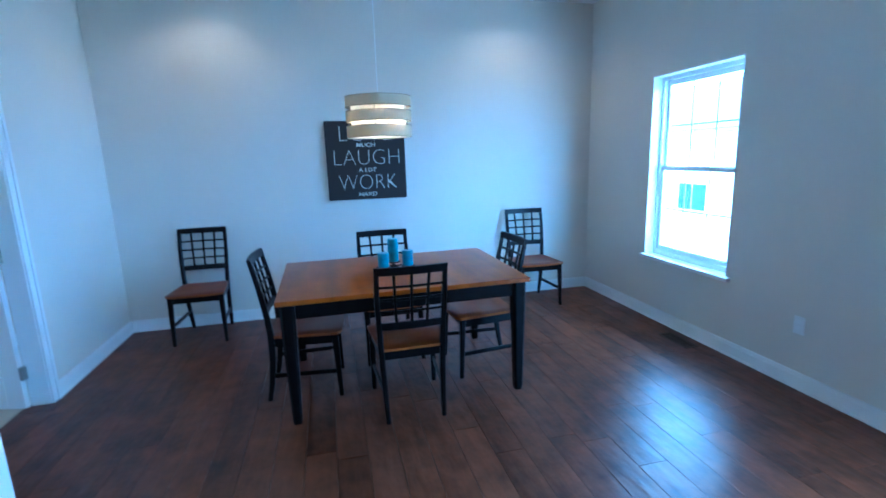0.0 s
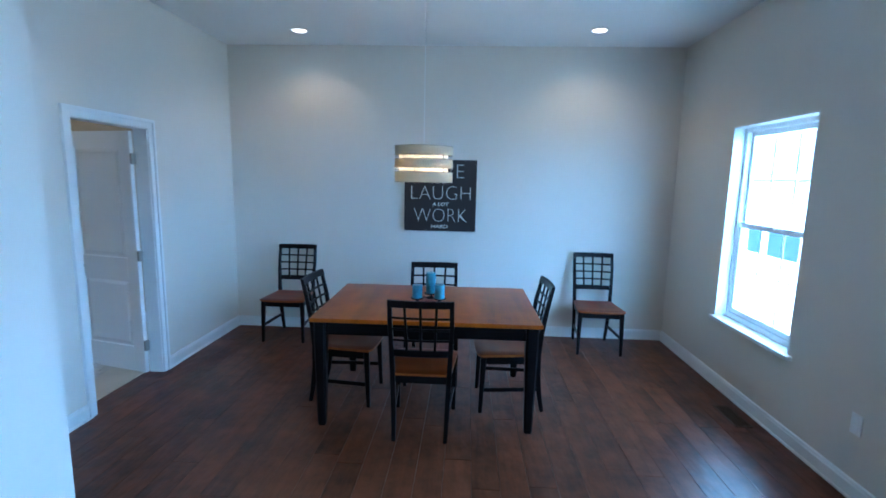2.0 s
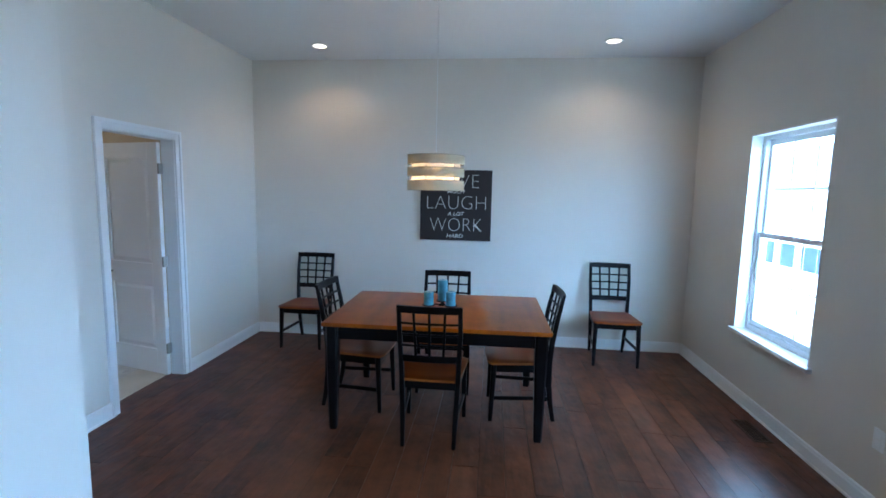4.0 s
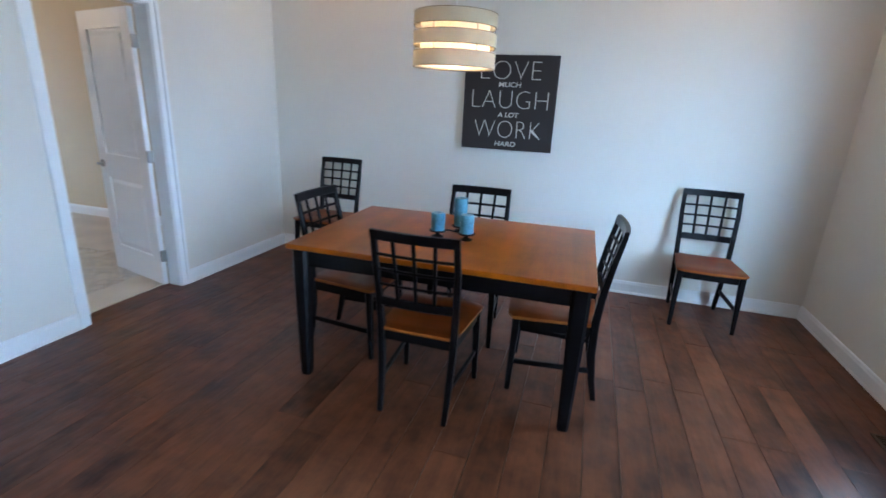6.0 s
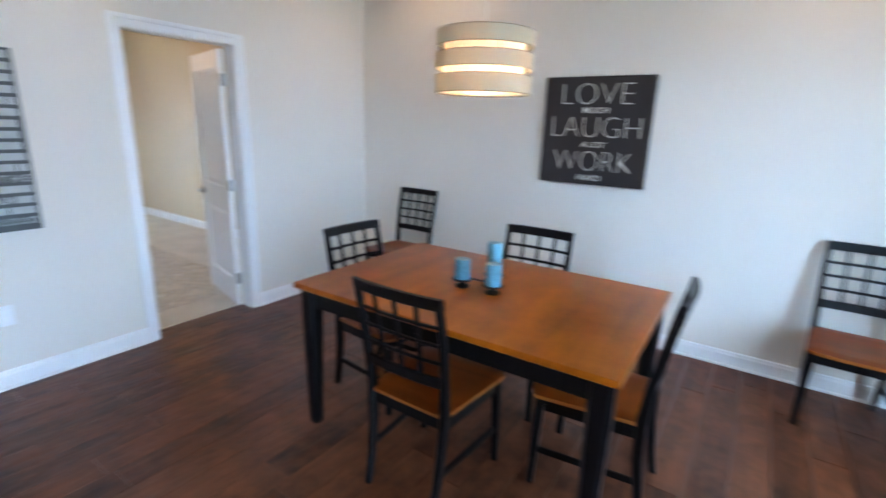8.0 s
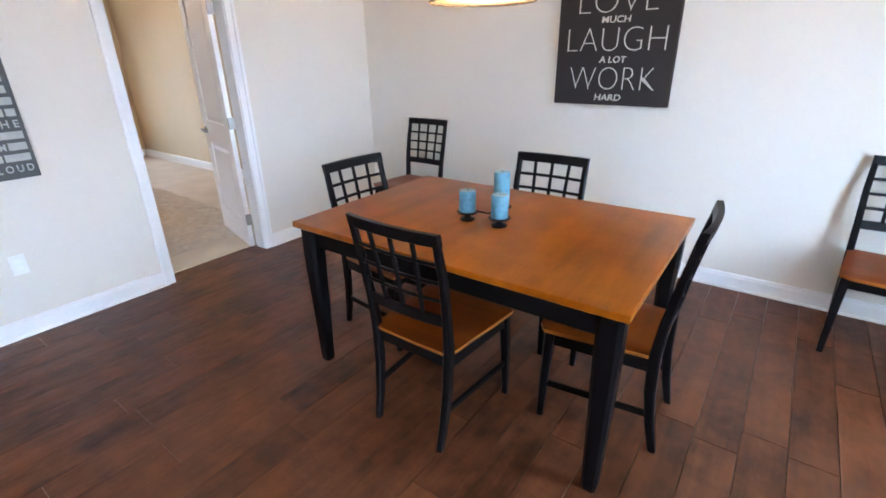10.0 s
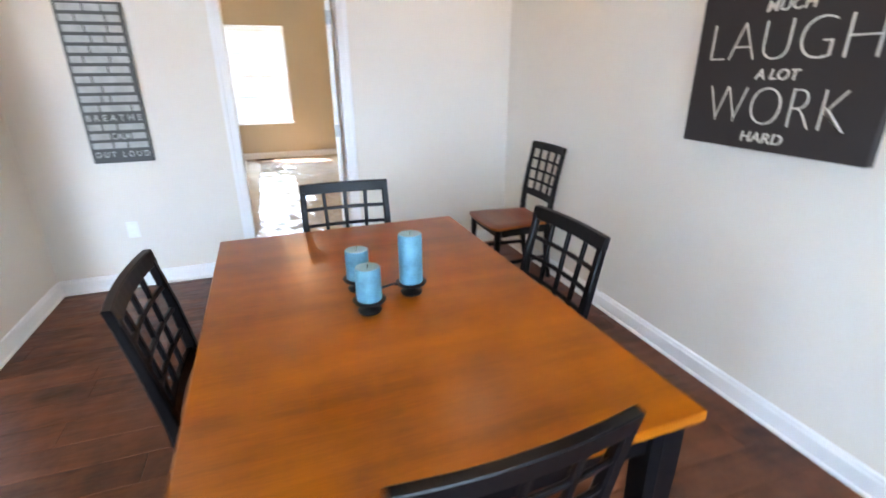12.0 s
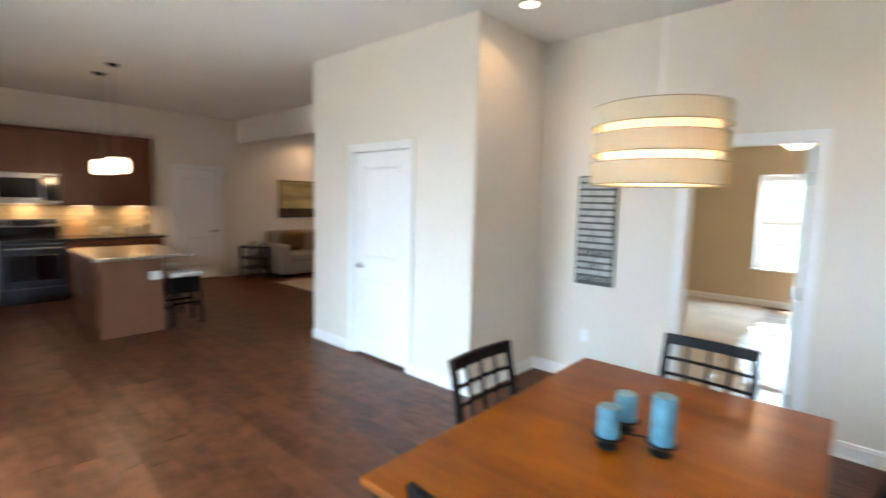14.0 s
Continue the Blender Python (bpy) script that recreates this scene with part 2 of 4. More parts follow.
GRANITE = mottled("dark_granite", (0.045, 0.035, 0.028), 0.15, 0.5, 60, 300, 0.0)
PALESTONE = mottled("pale_quartz", (0.27, 0.235, 0.20), 0.12, 0.2, 40, 260, 0.0)
INOX = mottled("stainless_steel", (0.34, 0.35, 0.36), 0.3, 0.06, 3, 200, 0.03, metal=1.0, stretch=(0.05, 1, 1))
DARKINOX = mottled("dark_stainless_steel", (0.075, 0.085, 0.10), 0.32, 0.06, 3, 200, 0.03, metal=1.0, stretch=(0.05, 1, 1))
BLKGLASS = mottled("black_glass", (0.008, 0.008, 0.01), 0.08, 0.2, 4, 60, 0.0)
SPLASH = mottled("beige_tile", (0.40, 0.32, 0.19), 0.3, 0.12, 7, 60, 0.04, piece=0.4)
SOFA = cloth("taupe_upholstery", (0.25, 0.21, 0.17), 0.0, 180)
CUSHION = cloth("brown_cushion_cloth", (0.17, 0.10, 0.05), 0.0, 180)
RUG = cloth("pale_rug_pile", (0.45, 0.38, 0.31), 0.0, 90)
SEATPAD = mottled("white_stool_seat", (0.68, 0.68, 0.69), 0.5, 0.04, 5, 100, 0.05)
ARTSKY = mottled("ochre_painting", (0.40, 0.32, 0.16), 0.6, 0.35, 2.2, 60, 0.05, stretch=(0.6, 1, 2.2))
ARTDARK = mottled("dark_painting_band", (0.05, 0.03, 0.015), 0.6, 0.4, 5, 60, 0.05)
REGISTER = mottled("brown_metal_register", (0.06, 0.035, 0.022), 0.45, 0.2, 9, 100, 0.05, metal=0.3)
DARKVOID = mottled("duct_dark", (0.006, 0.006, 0.006), 0.9, 0.1, 5, 50, 0.0)
SIDING = mottled("white_siding", (0.74, 0.75, 0.77), 0.6, 0.04, 1.0, 40, 0.05)
TAUPE = mottled("taupe_siding", (0.085, 0.082, 0.07), 0.7, 0.06, 1.0, 40, 0.05)
NBGLASS = mottled("blue_grey_window_panes", (0.028, 0.046, 0.075), 0.6, 0.2, 1.0, 10, 0.0, spec=0.1)
ROOF = mottled("grey_shingles", (0.13, 0.13, 0.14), 0.9, 0.25, 2, 30, 0.3)
GRASS = mottled("pale_dry_grass", (0.46, 0.43, 0.36), 0.95, 0.3, 0.6, 25, 0.6)
HAZE = glowing("hazy_sky", (0.385, 0.69, 1.0), 5.9, (0.1, 0.1, 0.1))
GROUT = mottled("tan_grout", (0.30, 0.22, 0.13), 0.85, 0.1, 9, 80, 0.05)
CERAMIC = mottled("cream_ceramic", (0.62, 0.55, 0.43), 0.3, 0.05, 9, 80, 0.0)
BOARD = wood("maple_board", (0.42, 0.24, 0.10), (0.6, 0.38, 0.18), 0.5, "z", 0, 0.1, 9, 0.05)

# ---- helpers for building ----


def mesh_of(bm, material, smooth=False):
    me = bpy.data.meshes.new("mesh")
    bmesh.ops.recalc_face_normals(bm, faces=bm.faces)
    bm.to_mesh(me)
    bm.free()
    me.materials.append(material)
    if smooth:
        me.shade_smooth()
        me.set_sharp_from_angle(angle=radians(35))
    return me


def part(name, bm, material, parent=None, label="", smooth=False):
    """One mesh object from a bmesh, under a thing or a part."""
    ob = new(name, mesh_of(bm, material, smooth) if isinstance(bm, bmesh.types.BMesh) else bm)
    ob.parent = parent
    if label:
        tagged(ob, label)
    return ob


def thing(name, label, category, m=None, group=""):
    ob = new(name)
    ob.empty_display_size = 0.1
    if m is not None:
        ob.matrix_basis = m
    return tagged(ob, label, category, group)


def box(lo, hi, bevel=0.0, bm=None, segments=2):
    """A block between two corners, with rounded edges."""
    own = bmesh.new()
    c = [(a + b) / 2 for a, b in zip(lo, hi)]
    s = [abs(b - a) for a, b in zip(lo, hi)]
    bmesh.ops.create_cube(own, size=1, matrix=Matrix.Translation(c) @ Matrix.Diagonal((*s, 1)))
    if bevel:
        bmesh.ops.bevel(own, geom=own.edges[:], offset=bevel, segments=segments, affect="EDGES", profile=0.6)
    if bm is None:
        return own
    return merge(bm, own)


def merge(bm, other):
    me = bpy.data.meshes.new("tmp")
    other.to_mesh(me)
    other.free()
    bm.from_mesh(me)
    bpy.data.meshes.remove(me)
    return bm


def moved(bm, m):
    bmesh.ops.transform(bm, matrix=m, verts=bm.verts[:])
    return bm


def rod(a, b, r, r2=None, sides=12, bm=None):
    """A round bar from a to b."""
    own = bmesh.new()
    a, b = Vector(a), Vector(b)
    bmesh.ops.create_cone(own, cap_ends=True, segments=sides, radius1=r, radius2=r if r2 is None else r2, depth=(b - a).length)
    moved(own, Matrix.Translation((a + b) / 2) @ (b - a).to_track_quat("Z", "Y").to_matrix().to_4x4())
    return own if bm is None else merge(bm, own)


def lathe(profile, sides=32, bm=None):
    """A turned body from (radius, height) pairs."""
    own = bmesh.new()
    rings = []
    for r, z in profile:
        if r < 1e-5:
            rings.append([own.verts.new((0, 0, z))])
        else:
            rings.append([own.verts.new((r * math.cos(2 * math.pi * i / sides), r * math.sin(2 * math.pi * i / sides), z)) for i in range(sides)])
    for p, q in zip(rings, rings[1:]):
        for i in range(sides):
            j = (i + 1) % sides
            loop = [p[i % len(p)], p[j % len(p)], q[j % len(q)], q[i % len(q)]]
            loop = list(dict.fromkeys(loop))
            if len(loop) > 2:
                own.faces.new(loop)
    return own if bm is None else merge(bm, own)


def sweep(path, sections, bm=None):
    """A bar with a rectangular section (width along x, depth along y) through points; sections: (width, depth) at each point."""
    own = bmesh.new()
    rings = []
    for (x, y, z), (w, d) in zip(path, sections):
        c = min(w, d) * 0.18
        pts = [(-w / 2 + c, -d / 2), (w / 2 - c, -d / 2), (w / 2, -d / 2 + c), (w / 2, d / 2 - c), (w / 2 - c, d / 2), (-w / 2 + c, d / 2), (-w / 2, d / 2 - c), (-w / 2, -d / 2 + c)]
        rings.append([own.verts.new((x + a, y + b, z)) for a, b in pts])
    for p, q in zip(rings, rings[1:]):
        for i in range(8):
            own.faces.new((p[i], p[(i + 1) % 8], q[(i + 1) % 8], q[i]))
    own.faces.new(rings[0][::-1])
    own.faces.new(rings[-1])
    return own if bm is None else merge(bm, own)


def wall(name, axis, inner, outer, a0, a1, z0, z1, material, openings=(), label=""):
    """A wall with thickness between inner and outer along one axis, from a0 to a1; openings: (a0, a1, z0, z1) right through it."""
    bm = bmesh.new()
    av = sorted({a0, a1, *[v for o in openings for v in o[:2]]})
    zv = sorted({z0, z1, *[v for o in openings for v in o[2:]]})

    def at(a, z, d):
        return (d, a, z) if axis == "x" else (a, d, z)

    def solid(i, k):
        if not (0 <= i < len(av) - 1 and 0 <= k < len(zv) - 1):
            return False
        a, z = (av[i] + av[i + 1]) / 2, (zv[k] + zv[k + 1]) / 2
        return not any(o[0] < a < o[1] and o[2] < z < o[3] for o in openings)

    def quad(*pts):
        bm.faces.new([bm.verts.new(p) for p in pts])

    for i in range(len(av) - 1):
        for k in range(len(zv) - 1):
            if not solid(i, k):
                continue
            p, q, r, s = av[i], av[i + 1], zv[k], zv[k + 1]
            for d in (inner, outer):
                quad(at(p, r, d), at(q, r, d), at(q, s, d), at(p, s, d))
            for on, u, v in ((solid(i - 1, k), (p, r), (p, s)), (solid(i + 1, k), (q, r), (q, s)), (solid(i, k - 1), (p, r), (q, r)), (solid(i, k + 1), (p, s), (q, s))):
                if not on:
                    quad(at(*u, inner), at(*v, inner), at(*v, outer), at(*u, outer))
    bmesh.ops.remove_doubles(bm, verts=bm.verts[:], dist=1e-5)
    return tagged(part(name, bm, material), label, "wall", kind="structure")


def lettering(text, x0, x1, z0, z1, depth, offset, slant=0.0):
    """Letters of the built-in font, fitted to a box in x and z, standing out towards -y from y = 0."""
    cu = bpy.data.curves.new("text", "FONT")
    cu.body, cu.offset, cu.extrude, cu.size, cu.shear = text, offset, 0.004, 1.0, slant
    cu.resolution_u = 5
    ob = bpy.data.objects.new("text", cu)
    scene.collection.objects.link(ob)
    bpy.context.view_layer.update()
    me = bpy.data.meshes.new_from_object(ob.evaluated_get(bpy.context.evaluated_depsgraph_get()))
    bpy.data.objects.remove(ob)
    co = np.empty(len(me.vertices) * 3)
    me.vertices.foreach_get("co", co)
    co = co.reshape(-1, 3)
    lo, hi = co.min(0), co.max(0)
    out = np.empty_like(co)
    out[:, 0] = x0 + (co[:, 0] - lo[0]) / (hi[0] - lo[0]) * (x1 - x0)
    out[:, 2] = z0 + (co[:, 1] - lo[1]) / (hi[1] - lo[1]) * (z1 - z0)
    out[:, 1] = -depth * (co[:, 2] - lo[2]) / (hi[2] - lo[2])
    me.vertices.foreach_set("co", out.ravel())
    me.update()
    return me


# ---- the large structure ----
XL, XR, YB, CZ = -1.15, 3.63, 5.675, 3.08      # dining: door wall, window wall, sign wall, ceiling
PX, PY0, PY1 = -0.145, -0.06, 2.256            # pantry block
KY = -4.80                                     # kitchen back wall
HX = -1.42                                     # beam to the living room
BX, BY0 = -6.42, 1.0                           # bedroom far wall and near wall
BZ = 2.78                                      # bedroom ceiling
DY0, DY1, DZ = 3.565, 4.305, 2.06              # bedroom doorway
WY0, WY1, WZ0, WZ1 = 3.685, 4.645, 0.592, 2.185  # dining window
FW0, FW1, FWZ0, FWZ1 = 3.22, 4.16, 0.62, 2.16  # bedroom window
PD0, PD1, PDZ = 0.70, 1.49, 2.075              # pantry door
KD0, KD1 = -1.04, -0.27                        # door in the kitchen wall

tagged(part("floor_underlay", box((-6.62, KY, -0.12), (XR, YB, -0.012)), GAP), "dark subfloor under the floorboards", "floor", kind="structure")
wall("wall_window_side", "x", XR, XR + 0.16, KY - 0.15, YB, -0.12, CZ, WALL, [(WY0, WY1, WZ0, WZ1), (0.70, 1.85, 0.0, 2.1)], "warm grey painted wall with a window")
wall("wall_sign_side", "y", YB, YB + 0.16, BX - 0.16, XR + 0.16, -0.12, CZ, WALL, (), "warm grey painted wall behind the table")
wall("wall_doorway_side", "x", XL, XL - 0.06, PY1, YB, -0.12, CZ, WALL, [(DY0 - 0.018, DY1 + 0.018, -0.12, DZ + 0.018)], "pale painted wall with a doorway")
wall("wall_bedroom_inner", "x", XL - 0.06, XL - 0.12, BY0, YB, -0.12, CZ, TAN, [(DY0 - 0.018, DY1 + 0.018, -0.12, DZ + 0.018)], "tan painted wall around the doorway")
wall("wall_pantry_side", "y", PY1, PY1 - 0.11, XL - 0.06, PX - 0.11, 0, CZ, WALL, (), "pale painted side of the pantry block")
wall("wall_pantry_front", "x", PX, PX - 0.11, PY0, PY1, -0.012, CZ, WALL, [(PD0 - 0.018, PD1 + 0.018, -0.012, PDZ + 0.018)], "pale painted pantry wall with a white door")
wall("wall_pantry_back", "y", PY0, PY0 + 0.11, -6.4, PX - 0.11, 0, CZ, WALL, (), "pale painted wall")
wall("wall_kitchen", "y", KY, KY - 0.15, -6.62, XR, -0.12, CZ, WALL, [(KD0 - 0.018, KD1 + 0.018, -0.12, 2.1)], "warm grey painted kitchen wall")
wall("wall_living_end", "x", -6.4, -6.55, KY, PY0 + 0.11, -0.12, CZ, WALL, (), "plain painted living room wall")
wall("beam_living_opening", "x", HX, HX - 0.14, KY, PY0, 2.64, CZ, WALL, (), "painted header over the living room opening")
wall("wall_bedroom_far", "x", BX, BX - 0.16, BY0, YB, -0.12, BZ + 0.2, TAN, [(FW0, FW1, FWZ0, FWZ1)], "tan bedroom wall with a window")
wall("wall_bedroom_near", "y", BY0, BY0 - 0.1, BX - 0.16, XL - 0.06, -0.12, BZ + 0.2, TAN, (), "tan bedroom wall")
tagged(part("wall_bedroom_lining", box((BX, YB - 0.02, -0.012), (XL - 0.12, YB, BZ)), TAN), "tan bedroom wall", "wall", kind="structure")
tagged(part("ceiling", box((-6.55, KY - 0.15, CZ), (XR + 0.16, YB + 0.16, CZ + 0.12)), CEIL), "flat white painted ceiling", "ceiling", kind="structure")
tagged(part("ceiling_bedroom", box((BX, BY0, BZ), (XL - 0.12, YB - 0.02, BZ + 0.08)), CEIL), "white bedroom ceiling", "ceiling", kind="structure")
tagged(part("floor_bedroom", box((BX, BY0, -0.012), (-1.302, YB - 0.02, 0.006), 0.003), CARPET), "beige bedroom carpet", "floor", kind="structure")


def skirting(name, axis, face, sign, a0, a1):
    """A tall moulded baseboard with a shoe strip, standing off a wall."""
    bm = bmesh.new()
    prof = [(0.0005, 0.0), (0.022, 0.0), (0.022, 0.012), (0.016, 0.018), (0.016, 0.085), (0.012, 0.094), (0.010, 0.106), (0.0005, 0.111)]
    rings = []
    for a in (a0, a1):
        rings.append([bm.verts.new((face + sign * d, a, z) if axis == "x" else (a, face + sign * d, z)) for d, z in prof])
    n = len(prof)
    for i in range(n):
        bm.faces.new((rings[0][i], rings[0][(i + 1) % n], rings[1][(i + 1) % n], rings[1][i]))
    bm.faces.new(rings[0])
    bm.faces.new(rings[1][::-1])
    return tagged(part(name, bm, TRIM), "white moulded baseboard along the wall", "baseboard", kind="structure")


CW = 0.078
skirting("baseboard_sign", "y", YB, -1, XL + 0.023, XR - 0.023)
skirting("baseboard_window", "x", XR, -1, 1.95, YB)
skirting("baseboard_window_south", "x", XR, -1, KY, 0.60)
skirting("baseboard_doorway_a", "x", XL, 1, DY1 + CW, YB)
skirting("baseboard_doorway_b", "x", XL, 1, PY1, DY0 - CW)
skirting("baseboard_pantry_side", "y", PY1, 1, XL + 0.023, PX)
skirting("baseboard_pantry_a", "x", PX, 1, PD1 + CW, PY1 + 0.022)
skirting("baseboard_pantry_b", "x", PX, 1, PY0, PD0 - CW)
skirting("baseboard_kitchen", "y", KY, 1, -6.4, KD0 - CW)
skirting("baseboard_kitchen_b", "y", KY, 1, KD1 + CW, 0.14)
skirting("baseboard_bedroom_far", "x", BX, 1, BY0, YB - 0.02)
skirting("baseboard_bedroom_side", "y", YB - 0.02, -1, BX + 0.023, XL - 0.13)


def casing(name, axis, face, sign, a0, a1, top, depth, label):
    """Door lining and moulded architrave on one side of a wall; depth: how far the lining goes into the wall."""
    t = thing(name, label, "door frame")
    tagged(t, kind="structure")

    def blk(nm, u0, u1, z0, z1, d0, d1, bev=0.003):
        lo, hi = ((face + sign * d0, u0, z0), (face + sign * d1, u1, z1)) if axis == "x" else ((u0, face + sign * d0, z0), (u1, face + sign * d1, z1))
        lo, hi = [min(p) for p in zip(lo, hi)], [max(p) for p in zip(lo, hi)]
        return part(nm, box(lo, hi, bev), TRIM, t)

    for s0, s1 in ((a0 - CW, a0 - 0.006), (a1 + 0.006, a1 + CW)):
        blk("architrave", s0, s1, 0.0, top + CW, 0.0005, 0.014)
        outer = (s0, s0 + 0.028) if s0 < a0 - 0.05 else (s1 - 0.028, s1)
        blk("backband", *outer, 0.0, top + CW, 0.0142, 0.024, 0.004)
    blk("head_architrave", a0 - 0.006, a1 + 0.006, top + 0.006, top + CW, 0.0005, 0.014)
    blk("head_backband", a0 - CW + 0.028, a1 + CW - 0.028, top + CW - 0.028, top + CW, 0.0142, 0.024, 0.004)
    blk("jamb", a0 - 0.018, a0, 0.0, top + 0.018, -depth, 0.0)
    blk("jamb", a1, a1 + 0.018, 0.0, top + 0.018, -depth, 0.0)
    blk("head_jamb", a0, a1, top, top + 0.018, -depth, 0.0)
    return t


casing("door_frame_1", "x", XL, 1, DY0, DY1, DZ, 0.118, "white painted doorway casing, open to a bedroom")
casing("door_frame_2", "x", PX, 1, PD0, PD1, PDZ, 0.11, "white casing round the closed pantry door")
casing("door_frame_3", "y", KY, 1, KD0, KD1, 2.075, 0.15, "white casing round the kitchen wall door")


def panel_door(name, m, w, h, handle_side, label, lever=True, hinges=0):
    """A white two-panel door leaf: hinge edge at x = 0, width along +x, 35 mm thick round y = 0."""
    t = thing(name, label, "door", m)
    th = 0.035
    st, lock, bot = 0.115, 0.905, 0.22

    def rail(nm, x0, x1, z0, z1, bev=0.002):
        part(nm, box((x0, -th / 2, z0), (x1, th / 2, z1), bev), DOORW, t)

    rail("stile", 0, st, 0, h)
    rail("stile", w - st, w, 0, h)
    rail("top_rail", st, w - st, h - 0.13, h)
    rail("lock_rail", st, w - st, lock - 0.105, lock + 0.085)
    rail("bottom_rail", st, w - st, 0, bot)
    for z0, z1 in ((bot, lock - 0.105), (lock + 0.085, h - 0.13)):
        bm = box((st, -0.004, z0), (w - st, 0.004, z1))
        for s in (-1, 1):
            low, high = s * 0.0042, s * (th / 2 - 0.003)
            quads = []
            for u, y in ((0.016, low), (0.042, high)):
                quads.append([bm.verts.new((a, y, b)) for a, b in ((st + u, z0 + u), (w - st - u, z0 + u), (w - st - u, z1 - u), (st + u, z1 - u))])
            for i in range(4):
                bm.faces.new((quads[0][i], quads[0][(i + 1) % 4], quads[1][(i + 1) % 4], quads[1][i]))
            bm.faces.new(quads[1])
        part("panel", bm, DOORW, t)
    hx = w - 0.065 if handle_side > 0 else 0.065
    for s in (-1, 1):
        bm = rod((hx, s * th / 2, lock), (hx, s * (th / 2 + 0.012), lock), 0.031, sides=20)
        rod((hx, s * (th / 2 + 0.01), lock), (hx, s * (th / 2 + 0.05), lock), 0.010, sides=12, bm=bm)
        if lever:
            box((min(hx, hx - handle_side * 0.115), s * (th / 2 + 0.042) - 0.008, lock - 0.010), (max(hx, hx - handle_side * 0.115), s * (th / 2 + 0.042) + 0.008, lock + 0.010), 0.006, bm)
        part("door_handle", bm, STEEL, t, "brushed nickel door handle", True)
    for z in (0.24, h / 2, h - 0.22)[:hinges]:
        bm = rod((-0.009, -th / 2 - 0.004, z - 0.045), (-0.009, -th / 2 - 0.004, z + 0.045), 0.007, sides=10)
        box((-0.020, -th / 2 - 0.003, z - 0.044), (0.0, th / 2, z + 0.044), 0, bm)
        part("hinge", bm, STEEL, t, "brushed nickel butt hinge")
    return t


# bedroom leaf swung past a right angle; its hinge edge is on the far jamb
panel_door("door_1", Matrix.Translation((XL - 0.112, DY1 - 0.038, 0.012)) @ pose(0, 0, 0, 0, 0, 180 - 14), 0.73, 2.03, 1, "white two-panel bedroom door standing open", True, 3)
panel_door("door_2", Matrix.Translation((PX - 0.028, PD1 - 0.004, 0.028)) @ pose(0, 0, 0, 0, 0, -90), PD1 - PD0 - 0.008, 2.04, 1, "closed white two-panel pantry door")
panel_door("door_3", Matrix.Translation((KD1 - 0.004, KY - 0.028, 0.012)) @ pose(0, 0, 0, 0, 0, 180), KD1 - KD0 - 0.008, 2.055, 1, "closed white two-panel door beside the kitchen cabinets")
tagged(part("threshold", box((KD0 - 0.018, KY - 0.15, -0.12), (KD1 + 0.018, KY - 0.001, -0.002)), GAP), "dark threshold under the door", "threshold", kind="structure")
tagged(part("backing", box((KD0 - 0.018, KY - 0.16, -0.012), (KD1 + 0.018, KY - 0.15, 2.1)), WALL), "plain wall behind the door", "wall", kind="structure")


